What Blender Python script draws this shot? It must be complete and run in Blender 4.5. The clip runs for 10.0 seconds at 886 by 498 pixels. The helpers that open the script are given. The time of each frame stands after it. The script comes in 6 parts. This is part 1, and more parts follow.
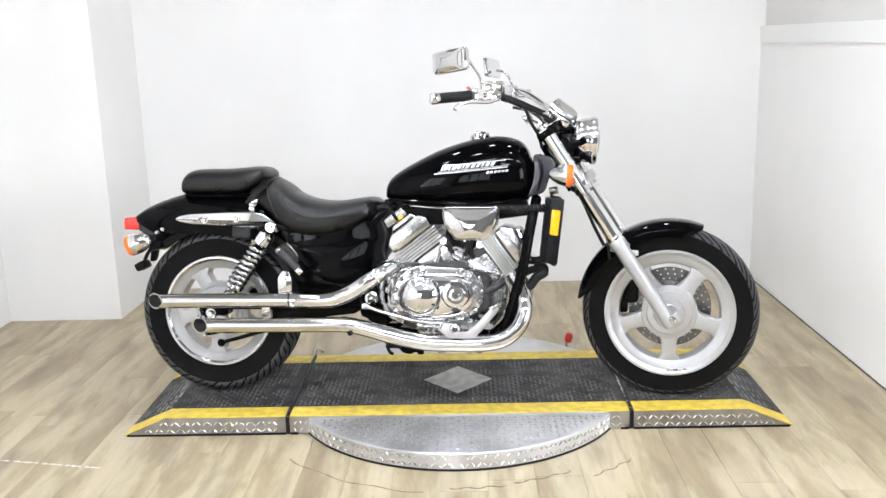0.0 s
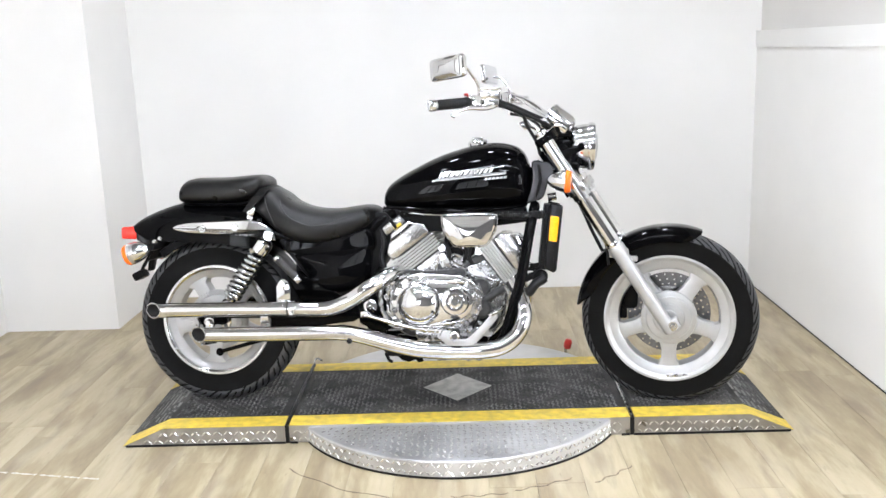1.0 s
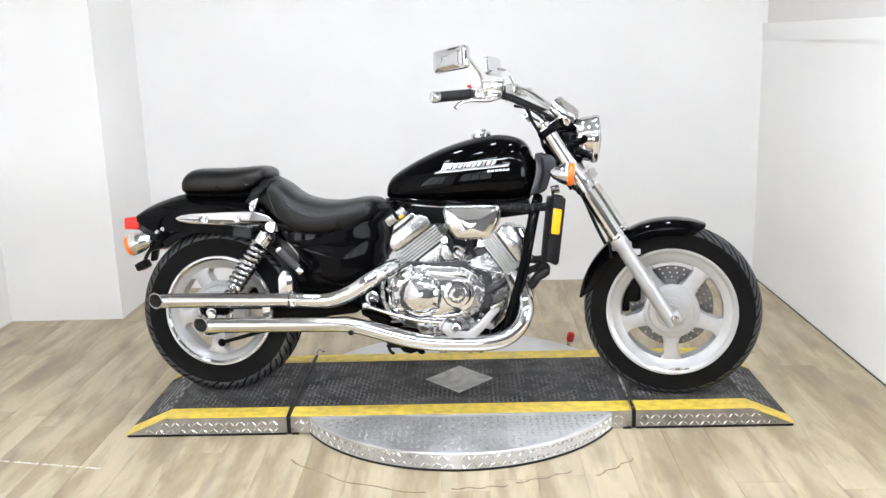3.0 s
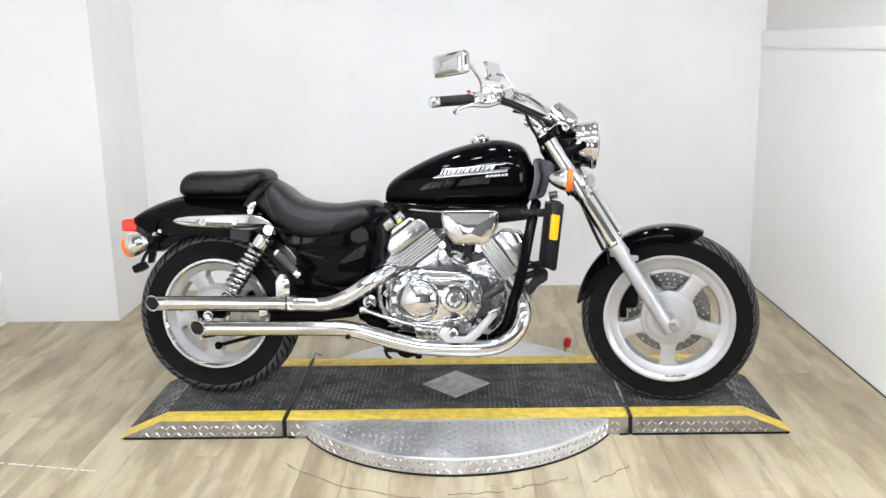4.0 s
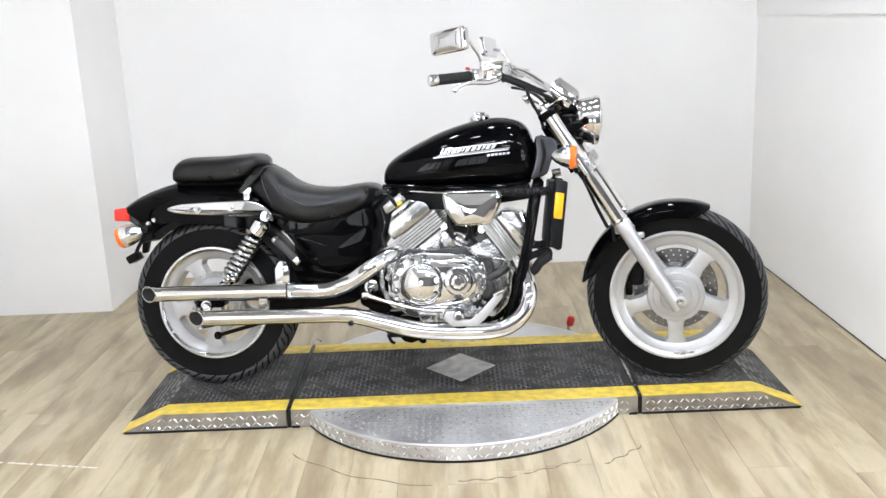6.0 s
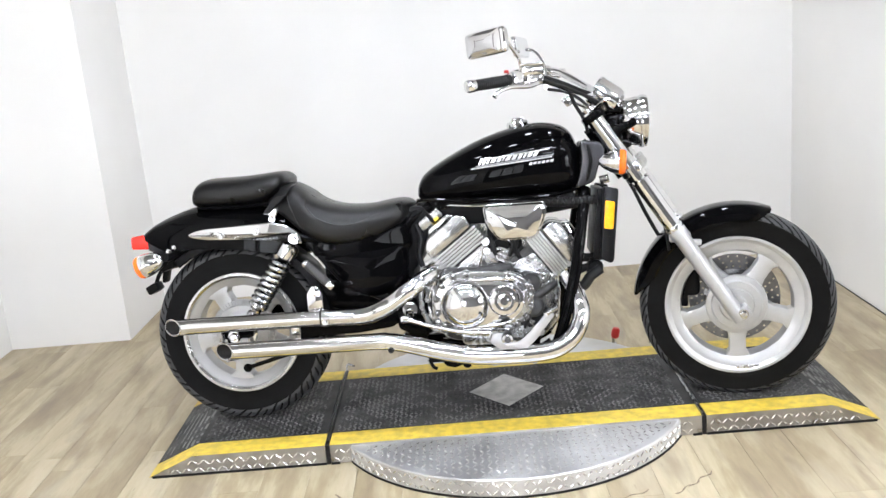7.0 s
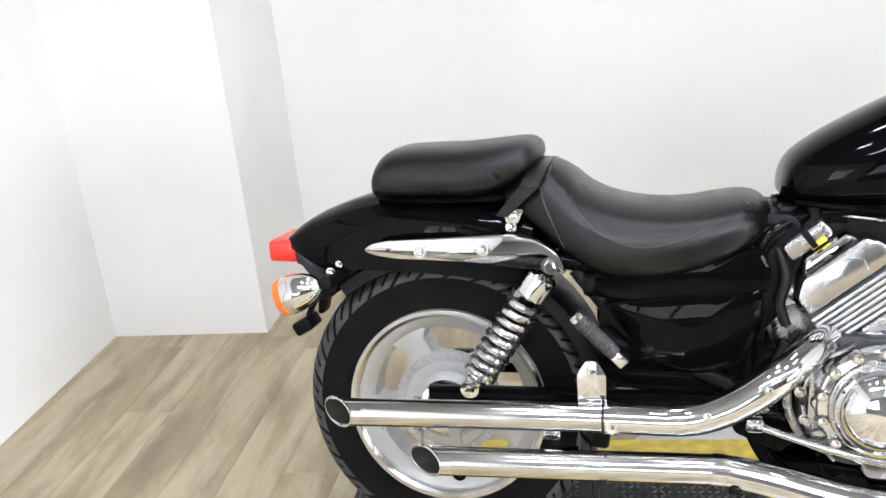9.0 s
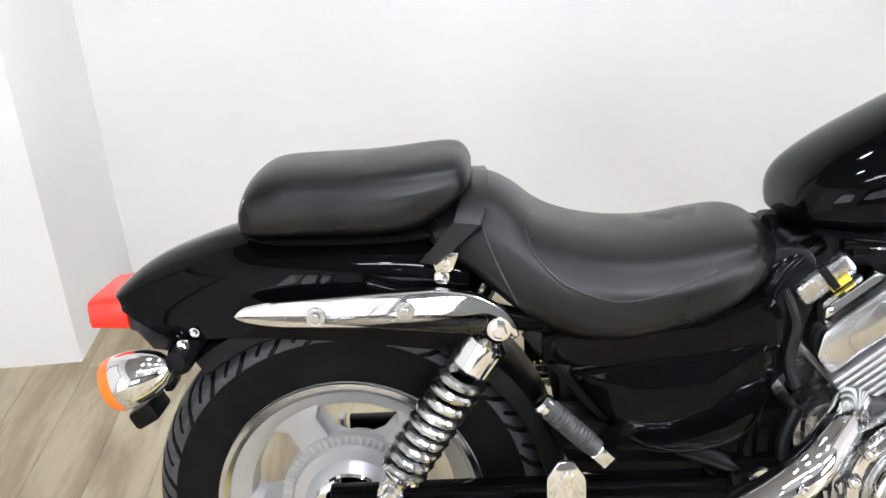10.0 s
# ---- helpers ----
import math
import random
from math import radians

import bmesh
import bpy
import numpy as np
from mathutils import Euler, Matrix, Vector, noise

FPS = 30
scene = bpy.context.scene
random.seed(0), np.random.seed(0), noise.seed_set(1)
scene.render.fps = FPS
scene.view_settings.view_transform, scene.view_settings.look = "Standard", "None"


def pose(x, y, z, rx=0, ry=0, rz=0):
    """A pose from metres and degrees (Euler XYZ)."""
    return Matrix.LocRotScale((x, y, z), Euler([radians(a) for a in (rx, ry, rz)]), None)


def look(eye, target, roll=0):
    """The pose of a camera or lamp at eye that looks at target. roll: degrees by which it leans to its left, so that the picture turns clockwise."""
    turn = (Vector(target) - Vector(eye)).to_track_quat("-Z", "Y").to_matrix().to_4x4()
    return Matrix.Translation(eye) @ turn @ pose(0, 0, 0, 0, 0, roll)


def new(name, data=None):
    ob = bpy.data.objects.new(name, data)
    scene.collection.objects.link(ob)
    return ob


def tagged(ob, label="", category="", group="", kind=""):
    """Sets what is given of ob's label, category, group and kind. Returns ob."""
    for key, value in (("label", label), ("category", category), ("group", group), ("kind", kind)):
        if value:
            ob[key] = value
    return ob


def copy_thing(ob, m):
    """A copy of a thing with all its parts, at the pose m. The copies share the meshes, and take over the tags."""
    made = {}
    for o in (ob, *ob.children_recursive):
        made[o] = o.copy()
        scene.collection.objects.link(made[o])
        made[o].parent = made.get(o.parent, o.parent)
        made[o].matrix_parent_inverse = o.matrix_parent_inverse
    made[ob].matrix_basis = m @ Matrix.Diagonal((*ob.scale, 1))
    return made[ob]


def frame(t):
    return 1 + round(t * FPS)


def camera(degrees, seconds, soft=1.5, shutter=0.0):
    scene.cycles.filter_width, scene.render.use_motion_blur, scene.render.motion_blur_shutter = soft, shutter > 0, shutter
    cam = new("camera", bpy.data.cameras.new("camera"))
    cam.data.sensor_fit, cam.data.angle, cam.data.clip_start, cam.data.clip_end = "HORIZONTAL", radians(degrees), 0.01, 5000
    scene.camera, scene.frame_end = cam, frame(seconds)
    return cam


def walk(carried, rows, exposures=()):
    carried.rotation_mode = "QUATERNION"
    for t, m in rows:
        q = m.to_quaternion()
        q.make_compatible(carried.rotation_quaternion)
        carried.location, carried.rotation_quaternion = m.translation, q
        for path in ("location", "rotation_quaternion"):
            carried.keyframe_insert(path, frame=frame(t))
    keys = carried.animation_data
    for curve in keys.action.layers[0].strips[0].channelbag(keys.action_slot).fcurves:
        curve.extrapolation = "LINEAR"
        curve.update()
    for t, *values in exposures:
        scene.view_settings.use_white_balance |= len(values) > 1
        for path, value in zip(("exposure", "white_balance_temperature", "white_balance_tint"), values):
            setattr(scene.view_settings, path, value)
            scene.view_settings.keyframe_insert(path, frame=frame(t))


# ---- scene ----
cam = camera(51.9, 10.0)
PATH = [
    (0, (0.116, -3.097, 1.357), (0.06, -1.148, 0.913), -1.6),
    (0.5, (0.115, -3.09, 1.36), (0.063, -1.14, 0.921), -1.8),
    (1, (0.108, -3.09, 1.357), (0.06, -1.137, 0.927), -2.0),
    (1.5, (0.118, -3.09, 1.355), (0.063, -1.139, 0.921), -2.0),
    (2, (0.122, -3.093, 1.356), (0.067, -1.142, 0.919), -2.1),
    (2.5, (0.122, -3.087, 1.355), (0.062, -1.139, 0.906), -2.0),
    (4, (0.115, -3.082, 1.359), (0.062, -1.131, 0.92), -1.2),
    (4.5, (0.117, -3.075, 1.365), (0.064, -1.125, 0.922), -1.1),
    (5, (0.118, -3.07, 1.36), (0.06, -1.119, 0.922), -1.4),
    (5.5, (0.107, -3.059, 1.362), (0.043, -1.112, 0.905), -1.2),
    (6.8, (-0.035, -2.855, 1.366), (-0.006, -0.924, 0.843), -5.9),
    (7, (-0.055, -2.788, 1.375), (-0.095, -0.849, 0.886), -5.1),
    (7.3, (-0.083, -2.595, 1.376), (-0.324, -0.674, 0.875), -4.8),
    (7.5, (-0.128, -2.48, 1.386), (-0.401, -0.569, 0.865), -4.6),
    (8, (-0.347, -2.123, 1.367), (-0.617, -0.216, 0.831), -8.1),
    (8.5, (-0.446, -1.785, 1.337), (-0.727, 0.102, 0.736), -5.6),
    (9, (-0.522, -1.427, 1.338), (-0.852, 0.422, 0.65), -5.8),
    (9.5, (-0.657, -1.084, 1.329), (-0.612, 0.764, 0.567), -6.4),
    (10, (-0.711, -0.923, 1.33), (-0.647, 0.892, 0.491), -3.8),
]
walk(cam, [(t, look(eye, target, roll)) for t, eye, target, roll in PATH],
     exposures=[(0, 0.26), (2.5, 0.27), (3.8, 0.15), (5.2, 0.14), (6.8, 0.27), (8.0, 0.27), (9.0, 0.31), (10, 0.35)])
# ---- end of path ----

# ---- world and light ----
world = bpy.data.worlds.new("world")
scene.world = world
world.use_nodes = True
world.node_tree.nodes["Background"].inputs[0].default_value = (0.9, 0.92, 1.0, 1)
world.node_tree.nodes["Background"].inputs[1].default_value = 0.02

LAMP_POWER = 152.0
WINDOW_POWER = 45.0
SIDE_FILL_POWER = 98.0
EAST_FILL_POWER = 165.0
TUBE_POWER = 80.0


# ---- materials ----
def material(name, colour, rough=0.5, metal=0.0, coat=0.0, noise_scale=0.0, vary=0.0, rough_vary=0.0, bump=0.0, bump_scale=60.0,
             second=None, stretch=(1, 1, 1), spec=0.5, ior=1.5):
    m = bpy.data.materials.new(name)
    m.use_nodes = True
    t = m.node_tree
    b = t.nodes["Principled BSDF"]
    b.inputs["Base Color"].default_value = (*colour, 1)
    b.inputs["Roughness"].default_value = rough
    b.inputs["Metallic"].default_value = metal
    b.inputs["Coat Weight"].default_value = coat
    b.inputs["Coat Roughness"].default_value = 0.03
    b.inputs["Specular IOR Level"].default_value = spec
    b.inputs["IOR"].default_value = ior
    co = t.nodes.new("ShaderNodeTexCoord")
    mp = t.nodes.new("ShaderNodeMapping")
    mp.inputs["Scale"].default_value = stretch
    t.links.new(co.outputs["Object"], mp.inputs[0])
    if noise_scale:
        n = t.nodes.new("ShaderNodeTexNoise")
        n.inputs["Scale"].default_value, n.inputs["Detail"].default_value = noise_scale, 6
        t.links.new(mp.outputs[0], n.inputs["Vector"])
        if vary:
            mix = t.nodes.new("ShaderNodeMix")
            mix.data_type = "RGBA"
            dark = second or tuple(c * (1 - vary) for c in colour)
            mix.inputs[6].default_value, mix.inputs[7].default_value = (*dark, 1), (*colour, 1)
            ramp = t.nodes.new("ShaderNodeMapRange")
            ramp.inputs[1].default_value, ramp.inputs[2].default_value = 0.35, 0.65
            t.links.new(n.outputs[0], ramp.inputs[0])
            t.links.new(ramp.outputs[0], mix.inputs[0])
            t.links.new(mix.outputs[2], b.inputs["Base Color"])
        if rough_vary:
            mr = t.nodes.new("ShaderNodeMapRange")
            mr.inputs[1].default_value, mr.inputs[2].default_value = 0.3, 0.7
            mr.inputs[3].default_value, mr.inputs[4].default_value = max(0.01, rough - rough_vary), min(1, rough + rough_vary)
            t.links.new(n.outputs[0], mr.inputs[0])
            t.links.new(mr.outputs[0], b.inputs["Roughness"])
    if bump:
        n2 = t.nodes.new("ShaderNodeTexNoise")
        n2.inputs["Scale"].default_value, n2.inputs["Detail"].default_value = bump_scale, 4
        t.links.new(mp.outputs[0], n2.inputs["Vector"])
        bp = t.nodes.new("ShaderNodeBump")
        bp.inputs["Strength"].default_value, bp.inputs["Distance"].default_value = bump, 0.002
        t.links.new(n2.outputs[0], bp.inputs["Height"])
        t.links.new(bp.outputs[0], b.inputs["Normal"])
    return m


def glowing(name, colour, strength):
    m = bpy.data.materials.new(name)
    m.use_nodes = True
    b = m.node_tree.nodes["Principled BSDF"]
    b.inputs["Base Color"].default_value = (*colour, 1)
    b.inputs["Emission Color"].default_value = (*colour, 1)
    b.inputs["Emission Strength"].default_value = strength
    return m


def wood():
    """Pale oak-look vinyl planks: long grain, knots, a tone of its own for each plank."""
    m = bpy.data.materials.new("vinyl_planks")
    m.use_nodes = True
    t = m.node_tree
    b = t.nodes["Principled BSDF"]
    co, info = t.nodes.new("ShaderNodeTexCoord"), t.nodes.new("ShaderNodeObjectInfo")
    off = t.nodes.new("ShaderNodeVectorMath")
    off.operation = "MULTIPLY_ADD"
    t.links.new(info.outputs["Random"], off.inputs[0])
    off.inputs[1].default_value = (37, 91, 13)
    t.links.new(co.outputs["Object"], off.inputs[2])
    mp = t.nodes.new("ShaderNodeMapping")
    mp.inputs["Scale"].default_value = (1, 0.17, 1)
    t.links.new(off.outputs[0], mp.inputs[0])
    big, fine = t.nodes.new("ShaderNodeTexNoise"), t.nodes.new("ShaderNodeTexNoise")
    big.inputs["Scale"].default_value, big.inputs["Detail"].default_value, big.inputs["Distortion"].default_value = 11, 4, 0.6
    fine.inputs["Scale"].default_value, fine.inputs["Detail"].default_value = 95, 5
    t.links.new(mp.outputs[0], big.inputs["Vector"])
    t.links.new(mp.outputs[0], fine.inputs["Vector"])
    ramp = t.nodes.new("ShaderNodeValToRGB")
    e = ramp.color_ramp.elements
    e[0].position, e[0].color = 0.22, (0.231, 0.179, 0.110, 1)
    e[1].position, e[1].color = 0.80, (0.496, 0.431, 0.306, 1)
    mid = e.new(0.46)
    mid.color = (0.344, 0.281, 0.174, 1)
    mid2 = e.new(0.57)
    mid2.color = (0.424, 0.359, 0.237, 1)
    add = t.nodes.new("ShaderNodeMath")
    add.operation = "MULTIPLY_ADD"
    add.inputs[1].default_value = 0.22
    t.links.new(fine.outputs[0], add.inputs[0])
    t.links.new(big.outputs[0], add.inputs[2])
    tone = t.nodes.new("ShaderNodeMath")
    tone.operation = "MULTIPLY_ADD"
    tone.inputs[1].default_value = 0.09
    t.links.new(info.outputs["Random"], tone.inputs[0])
    t.links.new(add.outputs[0], tone.inputs[2])
    sub = t.nodes.new("ShaderNodeMath")
    sub.operation = "SUBTRACT"
    sub.inputs[1].default_value = 0.145
    t.links.new(tone.outputs[0], sub.inputs[0])
    t.links.new(sub.outputs[0], ramp.inputs[0])
    # old stains and scuffs that run over the joints
    geo, along = t.nodes.new("ShaderNodeNewGeometry"), t.nodes.new("ShaderNodeMapping")
    along.inputs["Scale"].default_value = (1.6, 0.34, 1)
    t.links.new(geo.outputs["Position"], along.inputs[0])
    last = ramp.outputs[0]
    for scale, lo, hi, most, tint in ((2.2, 0.50, 0.68, 0.34, (0.202, 0.150, 0.100, 1)), (7.5, 0.54, 0.68, 0.50, (0.181, 0.139, 0.100, 1)), (4.2, 0.54, 0.68, 0.45, (0.521, 0.456, 0.331, 1)), (34.0, 0.66, 0.74, 0.40, (0.20, 0.16, 0.11, 1))):
        st = t.nodes.new("ShaderNodeTexNoise")
        st.inputs["Scale"].default_value, st.inputs["Detail"].default_value, st.inputs["Distortion"].default_value = scale, 5, 0.4
        t.links.new(along.outputs[0], st.inputs["Vector"])
        rg = t.nodes.new("ShaderNodeMapRange")
        rg.inputs[1].default_value, rg.inputs[2].default_value, rg.inputs[4].default_value = lo, hi, most
        t.links.new(st.outputs[0], rg.inputs[0])
        mx = t.nodes.new("ShaderNodeMix")
        mx.data_type = "RGBA"
        mx.inputs[7].default_value = tint
        t.links.new(rg.outputs[0], mx.inputs[0])
        t.links.new(last, mx.inputs[6])
        last = mx.outputs[2]
    t.links.new(last, b.inputs["Base Color"])
    mr = t.nodes.new("ShaderNodeMapRange")
    mr.inputs[3].default_value, mr.inputs[4].default_value = 0.34, 0.55
    t.links.new(big.outputs[0], mr.inputs[0])
    t.links.new(mr.outputs[0], b.inputs["Roughness"])
    bp = t.nodes.new("ShaderNodeBump")
    bp.inputs["Strength"].default_value, bp.inputs["Distance"].default_value = 0.25, 0.001
    t.links.new(fine.outputs[0], bp.inputs["Height"])
    t.links.new(bp.outputs[0], b.inputs["Normal"])
    return m


WOOD = wood()
GROUT = material("plank_joint", (0.36, 0.295, 0.20), 0.8)
# copy of the wall paint with the upper wall's shade put into its colour
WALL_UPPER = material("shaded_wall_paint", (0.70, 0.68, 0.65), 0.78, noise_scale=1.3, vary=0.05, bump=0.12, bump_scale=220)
WALL = material("white_wall_paint", (0.86, 0.85, 0.83), 0.75, noise_scale=1.3, vary=0.05, bump=0.12, bump_scale=220)
CEIL = material("ceiling_paint", (0.30, 0.30, 0.295), 0.9, noise_scale=2, vary=0.2)
ROOM = material("showroom_wall_grey", (0.12, 0.118, 0.115), 0.8, noise_scale=1.0, vary=0.15)
STEEL = material("tread_plate_steel", (0.46, 0.45, 0.44), 0.34, 1.0, noise_scale=14, vary=0.28, rough_vary=0.10, bump=0.15, bump_scale=120)
STEEL_DULL = material("tread_plate_worn", (0.66, 0.66, 0.665), 0.40, 0.75, noise_scale=5, vary=0.35, rough_vary=0.12, bump=0.15, bump_scale=90)
LUG = material("tread_lug_steel", (0.86, 0.85, 0.84), 0.20, 1.0, noise_scale=40, vary=0.2)
MAT = material("black_tread_coating", (0.010, 0.010, 0.0105), 0.50, noise_scale=6, vary=0.8, second=(0.032, 0.0315, 0.031), rough_vary=0.12, bump=0.2, bump_scale=150, spec=0.22)
MATLUG = material("worn_tread_lug", (0.150, 0.148, 0.145), 0.28, noise_scale=18, vary=0.6, rough_vary=0.1)
YELLOW = material("worn_yellow_paint", (0.76, 0.56, 0.075), 0.48, noise_scale=30, vary=0.35, rough_vary=0.1, bump=0.15)
CONCRETE = material("bare_worn_diamond", (0.54, 0.53, 0.51), 0.55, 0.5, noise_scale=25, vary=0.35, bump=0.3, bump_scale=120)
RUBBER = material("tyre_rubber", (0.0045, 0.0045, 0.0047), 0.40, spec=0.09, noise_scale=20, vary=0.35, rough_vary=0.1, bump=0.12, bump_scale=180)
# the grey holds dust and the bright wall's sheen on the tread
TREAD = material("dust_and_sheen_tread_rubber", (0.050, 0.0505, 0.054), 0.42, noise_scale=35, vary=0.35, rough_vary=0.1, spec=0.4)
BLACKRUB = material("black_rubber", (0.005, 0.005, 0.0055), 0.50, spec=0.3, noise_scale=30, vary=0.3, bump=0.1)
CHROME = material("chrome", (0.72, 0.72, 0.73), 0.05, 1.0, noise_scale=16, rough_vary=0.03)
CHROME_WARM = material("exhaust_chrome", (0.68, 0.675, 0.67), 0.12, 1.0, noise_scale=9, vary=0.10, rough_vary=0.03)
POLISHED = material("polished_aluminium", (0.54, 0.54, 0.54), 0.22, 1.0, noise_scale=22, vary=0.12, rough_vary=0.06)
CASTALU = material("cast_aluminium", (0.46, 0.46, 0.465), 0.25, 0.95, noise_scale=45, vary=0.12, rough_vary=0.07, bump=0.08, bump_scale=240)
SILVER = material("silver_wheel_paint", (0.45, 0.45, 0.45), 0.36, 0.5, coat=0.3, noise_scale=30, vary=0.06)
GLOSS = material("black_gloss_paint", (0.0015, 0.0015, 0.0018), 0.03, noise_scale=8, rough_vary=0.012, ior=1.195)
SATIN = material("black_frame_paint", (0.0020, 0.0020, 0.0022), 0.14, ior=1.17, noise_scale=14, rough_vary=0.08)
PLASTIC = material("black_plastic", (0.0038, 0.0038, 0.0044), 0.38, spec=0.15, noise_scale=30, rough_vary=0.08, bump=0.08)
SHROUD = material("grey_plastic_shroud", (0.055, 0.055, 0.060), 0.22, metal=0.4, noise_scale=12, vary=0.15)
LEATHER = material("black_seat_vinyl", (0.0036, 0.0035, 0.0036), 0.31, noise_scale=9, vary=0.2, rough_vary=0.06, bump=0.16, bump_scale=340, spec=0.33)
PIPING = material("seat_piping", (0.012, 0.012, 0.012), 0.5)
DARKHOLE = material("sooty_bore_and_gap_shade", (0.012, 0.011, 0.010), 0.8, noise_scale=40, vary=0.4)
ORANGE = material("amber_lens", (0.95, 0.16, 0.01), 0.16, coat=0.6, noise_scale=90, vary=0.12)
AMBER = material("amber_reflector", (1.0, 0.42, 0.005), 0.22, coat=0.6, noise_scale=160, vary=0.2)
RED = material("red_lens", (0.95, 0.03, 0.018), 0.25, coat=0.15, noise_scale=90, vary=0.12)
REDPART = material("red_plastic", (0.55, 0.02, 0.015), 0.4, noise_scale=30, vary=0.2)
FINALU = material("satin_aluminium", (0.56, 0.56, 0.56), 0.34, 0.85, noise_scale=40, vary=0.08, rough_vary=0.06)
PEGRUB = material("worn_grey_rubber", (0.045, 0.045, 0.046), 0.55, noise_scale=30, vary=0.2)
# casting darkened so that its colour holds the shade between engine parts
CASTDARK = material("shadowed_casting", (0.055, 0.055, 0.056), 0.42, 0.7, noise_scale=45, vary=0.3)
DISC = material("brake_disc_steel", (0.20, 0.20, 0.205), 0.30, 0.9, noise_scale=60, vary=0.2)
GREYBADGE = material("silver_badge", (0.72, 0.72, 0.73), 0.22, 0.6)
GREYLINE = material("grey_badge_shade", (0.25, 0.25, 0.26), 0.3, 0.5)
MIRROR = material("mirror_glass", (0.80, 0.81, 0.82), 0.02, 1.0)
YELLOWTAG = material("yellow_tape", (0.75, 0.55, 0.05), 0.5)
FRAMEWOOD = material("dark_stained_wood", (0.055, 0.036, 0.026), 0.42, noise_scale=20, vary=0.5, stretch=(1, 1, 0.1), bump=0.2)
BLIND = material("white_blind_slat", (0.86, 0.86, 0.85), 0.5, noise_scale=5, vary=0.04)
GLASS = bpy.data.materials.new("clear_lens_glass")
GLASS.use_nodes = True
_g = GLASS.node_tree.nodes["Principled BSDF"]
_g.inputs["Transmission Weight"].default_value, _g.inputs["Roughness"].default_value, _g.inputs["IOR"].default_value = 1.0, 0.03, 1.45
BULB = glowing("lamp_face", (0.885, 0.935, 1.045), LAMP_POWER)
TUBE = glowing("tube_lamp_face", (0.88, 0.93, 1.045), TUBE_POWER)


# ---- geometry helpers ----
V = Vector


def joined(*geos):
    vs, fs = [], []
    for v, f in geos:
        k = len(vs)
        vs += [tuple(p) for p in v]
        fs += [tuple(i + k for i in face) for face in f]
    return vs, fs


def moved(geo, m):
    return [tuple(m @ V(p)) for p in geo[0]], geo[1]


def loft(rings, cap=True, closed=False):
    n = len(rings[0])
    vs = [tuple(p) for r in rings for p in r]
    fs = []
    m = len(rings)
    for i in range(m if closed else m - 1):
        a, b = i * n, ((i + 1) % m) * n
        for j in range(n):
            k = (j + 1) % n
            fs.append((a + j, a + k, b + k, b + j))
    if cap and not closed:
        fs.append(tuple(range(n - 1, -1, -1)))
        fs.append(tuple(range((m - 1) * n, m * n)))
    return vs, fs


def smooth_line(pts, steps=6):
    """Catmull-Rom through the points."""
    p = [V(q) for q in pts]
    if len(p) < 3:
        return p
    out = []
    for i in range(len(p) - 1):
        a, b, c, d = p[max(i - 1, 0)], p[i], p[i + 1], p[min(i + 2, len(p) - 1)]
        for s in range(steps):
            u = s / steps
            out.append(0.5 * ((2 * b) + (c - a) * u + (2 * a - 5 * b + 4 * c - d) * u * u + (3 * b - a - 3 * c + d) * u ** 3))
    return out + [p[-1]]


def tube(pts, r, n=14, steps=6, cap=True):
    line = smooth_line(pts, steps)
    rs = r if isinstance(r, (list, tuple)) else [r, r]
    rings = []
    side = None
    for i, p in enumerate(line):
        d = (line[min(i + 1, len(line) - 1)] - line[max(i - 1, 0)]).normalized()
        if side is None:
            side = d.orthogonal().normalized()
        side = (side - d * side.dot(d)).normalized()
        up = d.cross(side)
        u = i / (len(line) - 1) * (len(rs) - 1)
        k = min(int(u), len(rs) - 2)
        rad = rs[k] + (rs[k + 1] - rs[k]) * (u - k)
        rings.append([p + rad * (math.cos(2 * math.pi * j / n) * side + math.sin(2 * math.pi * j / n) * up) for j in range(n)])
    return loft(rings, cap)


def lathe(profile, origin=(0, 0, 0), axis=(0, 1, 0), n=48, closed=False):
    """profile: (radius, distance along the axis)."""
    a = V(axis).normalized()
    s = a.orthogonal().normalized()
    u = a.cross(s)
    o = V(origin)
    rings = []
    for rad, h in profile:
        rad = max(rad, 1e-5)
        rings.append([o + a * h + rad * (math.cos(2 * math.pi * j / n) * s + math.sin(2 * math.pi * j / n) * u) for j in range(n)])
    return loft(rings, True, closed)


def inset(poly, d):
    n = len(poly)
    area = sum(poly[i][0] * poly[(i + 1) % n][1] - poly[(i + 1) % n][0] * poly[i][1] for i in range(n))
    sg = 1 if area > 0 else -1
    out = []
    for i in range(n):
        a, b, c = V(poly[i - 1]), V(poly[i]), V(poly[(i + 1) % n])
        e1, e2 = (b - a).normalized(), (c - b).normalized()
        n1, n2 = V((-e1.y, e1.x)) * sg, V((-e2.y, e2.x)) * sg
        k = n1 + n2
        k = k / max(0.35, k.length_squared / 2) if k.length > 1e-6 else n1
        out.append(tuple(b + k * d))
    return out


def rounded(poly, r, steps=4):
    """Rounds the corners of a polygon."""
    n, out = len(poly), []
    for i in range(n):
        a, b, c = V(poly[i - 1]), V(poly[i]), V(poly[(i + 1) % n])
        ra = min(r, 0.45 * (a - b).length, 0.45 * (c - b).length)
        p, q = b + (a - b).normalized() * ra, b + (c - b).normalized() * ra
        for s in range(steps + 1):
            u = s / steps
            out.append(tuple((1 - u) ** 2 * p + 2 * u * (1 - u) * b + u * u * q))
    return out


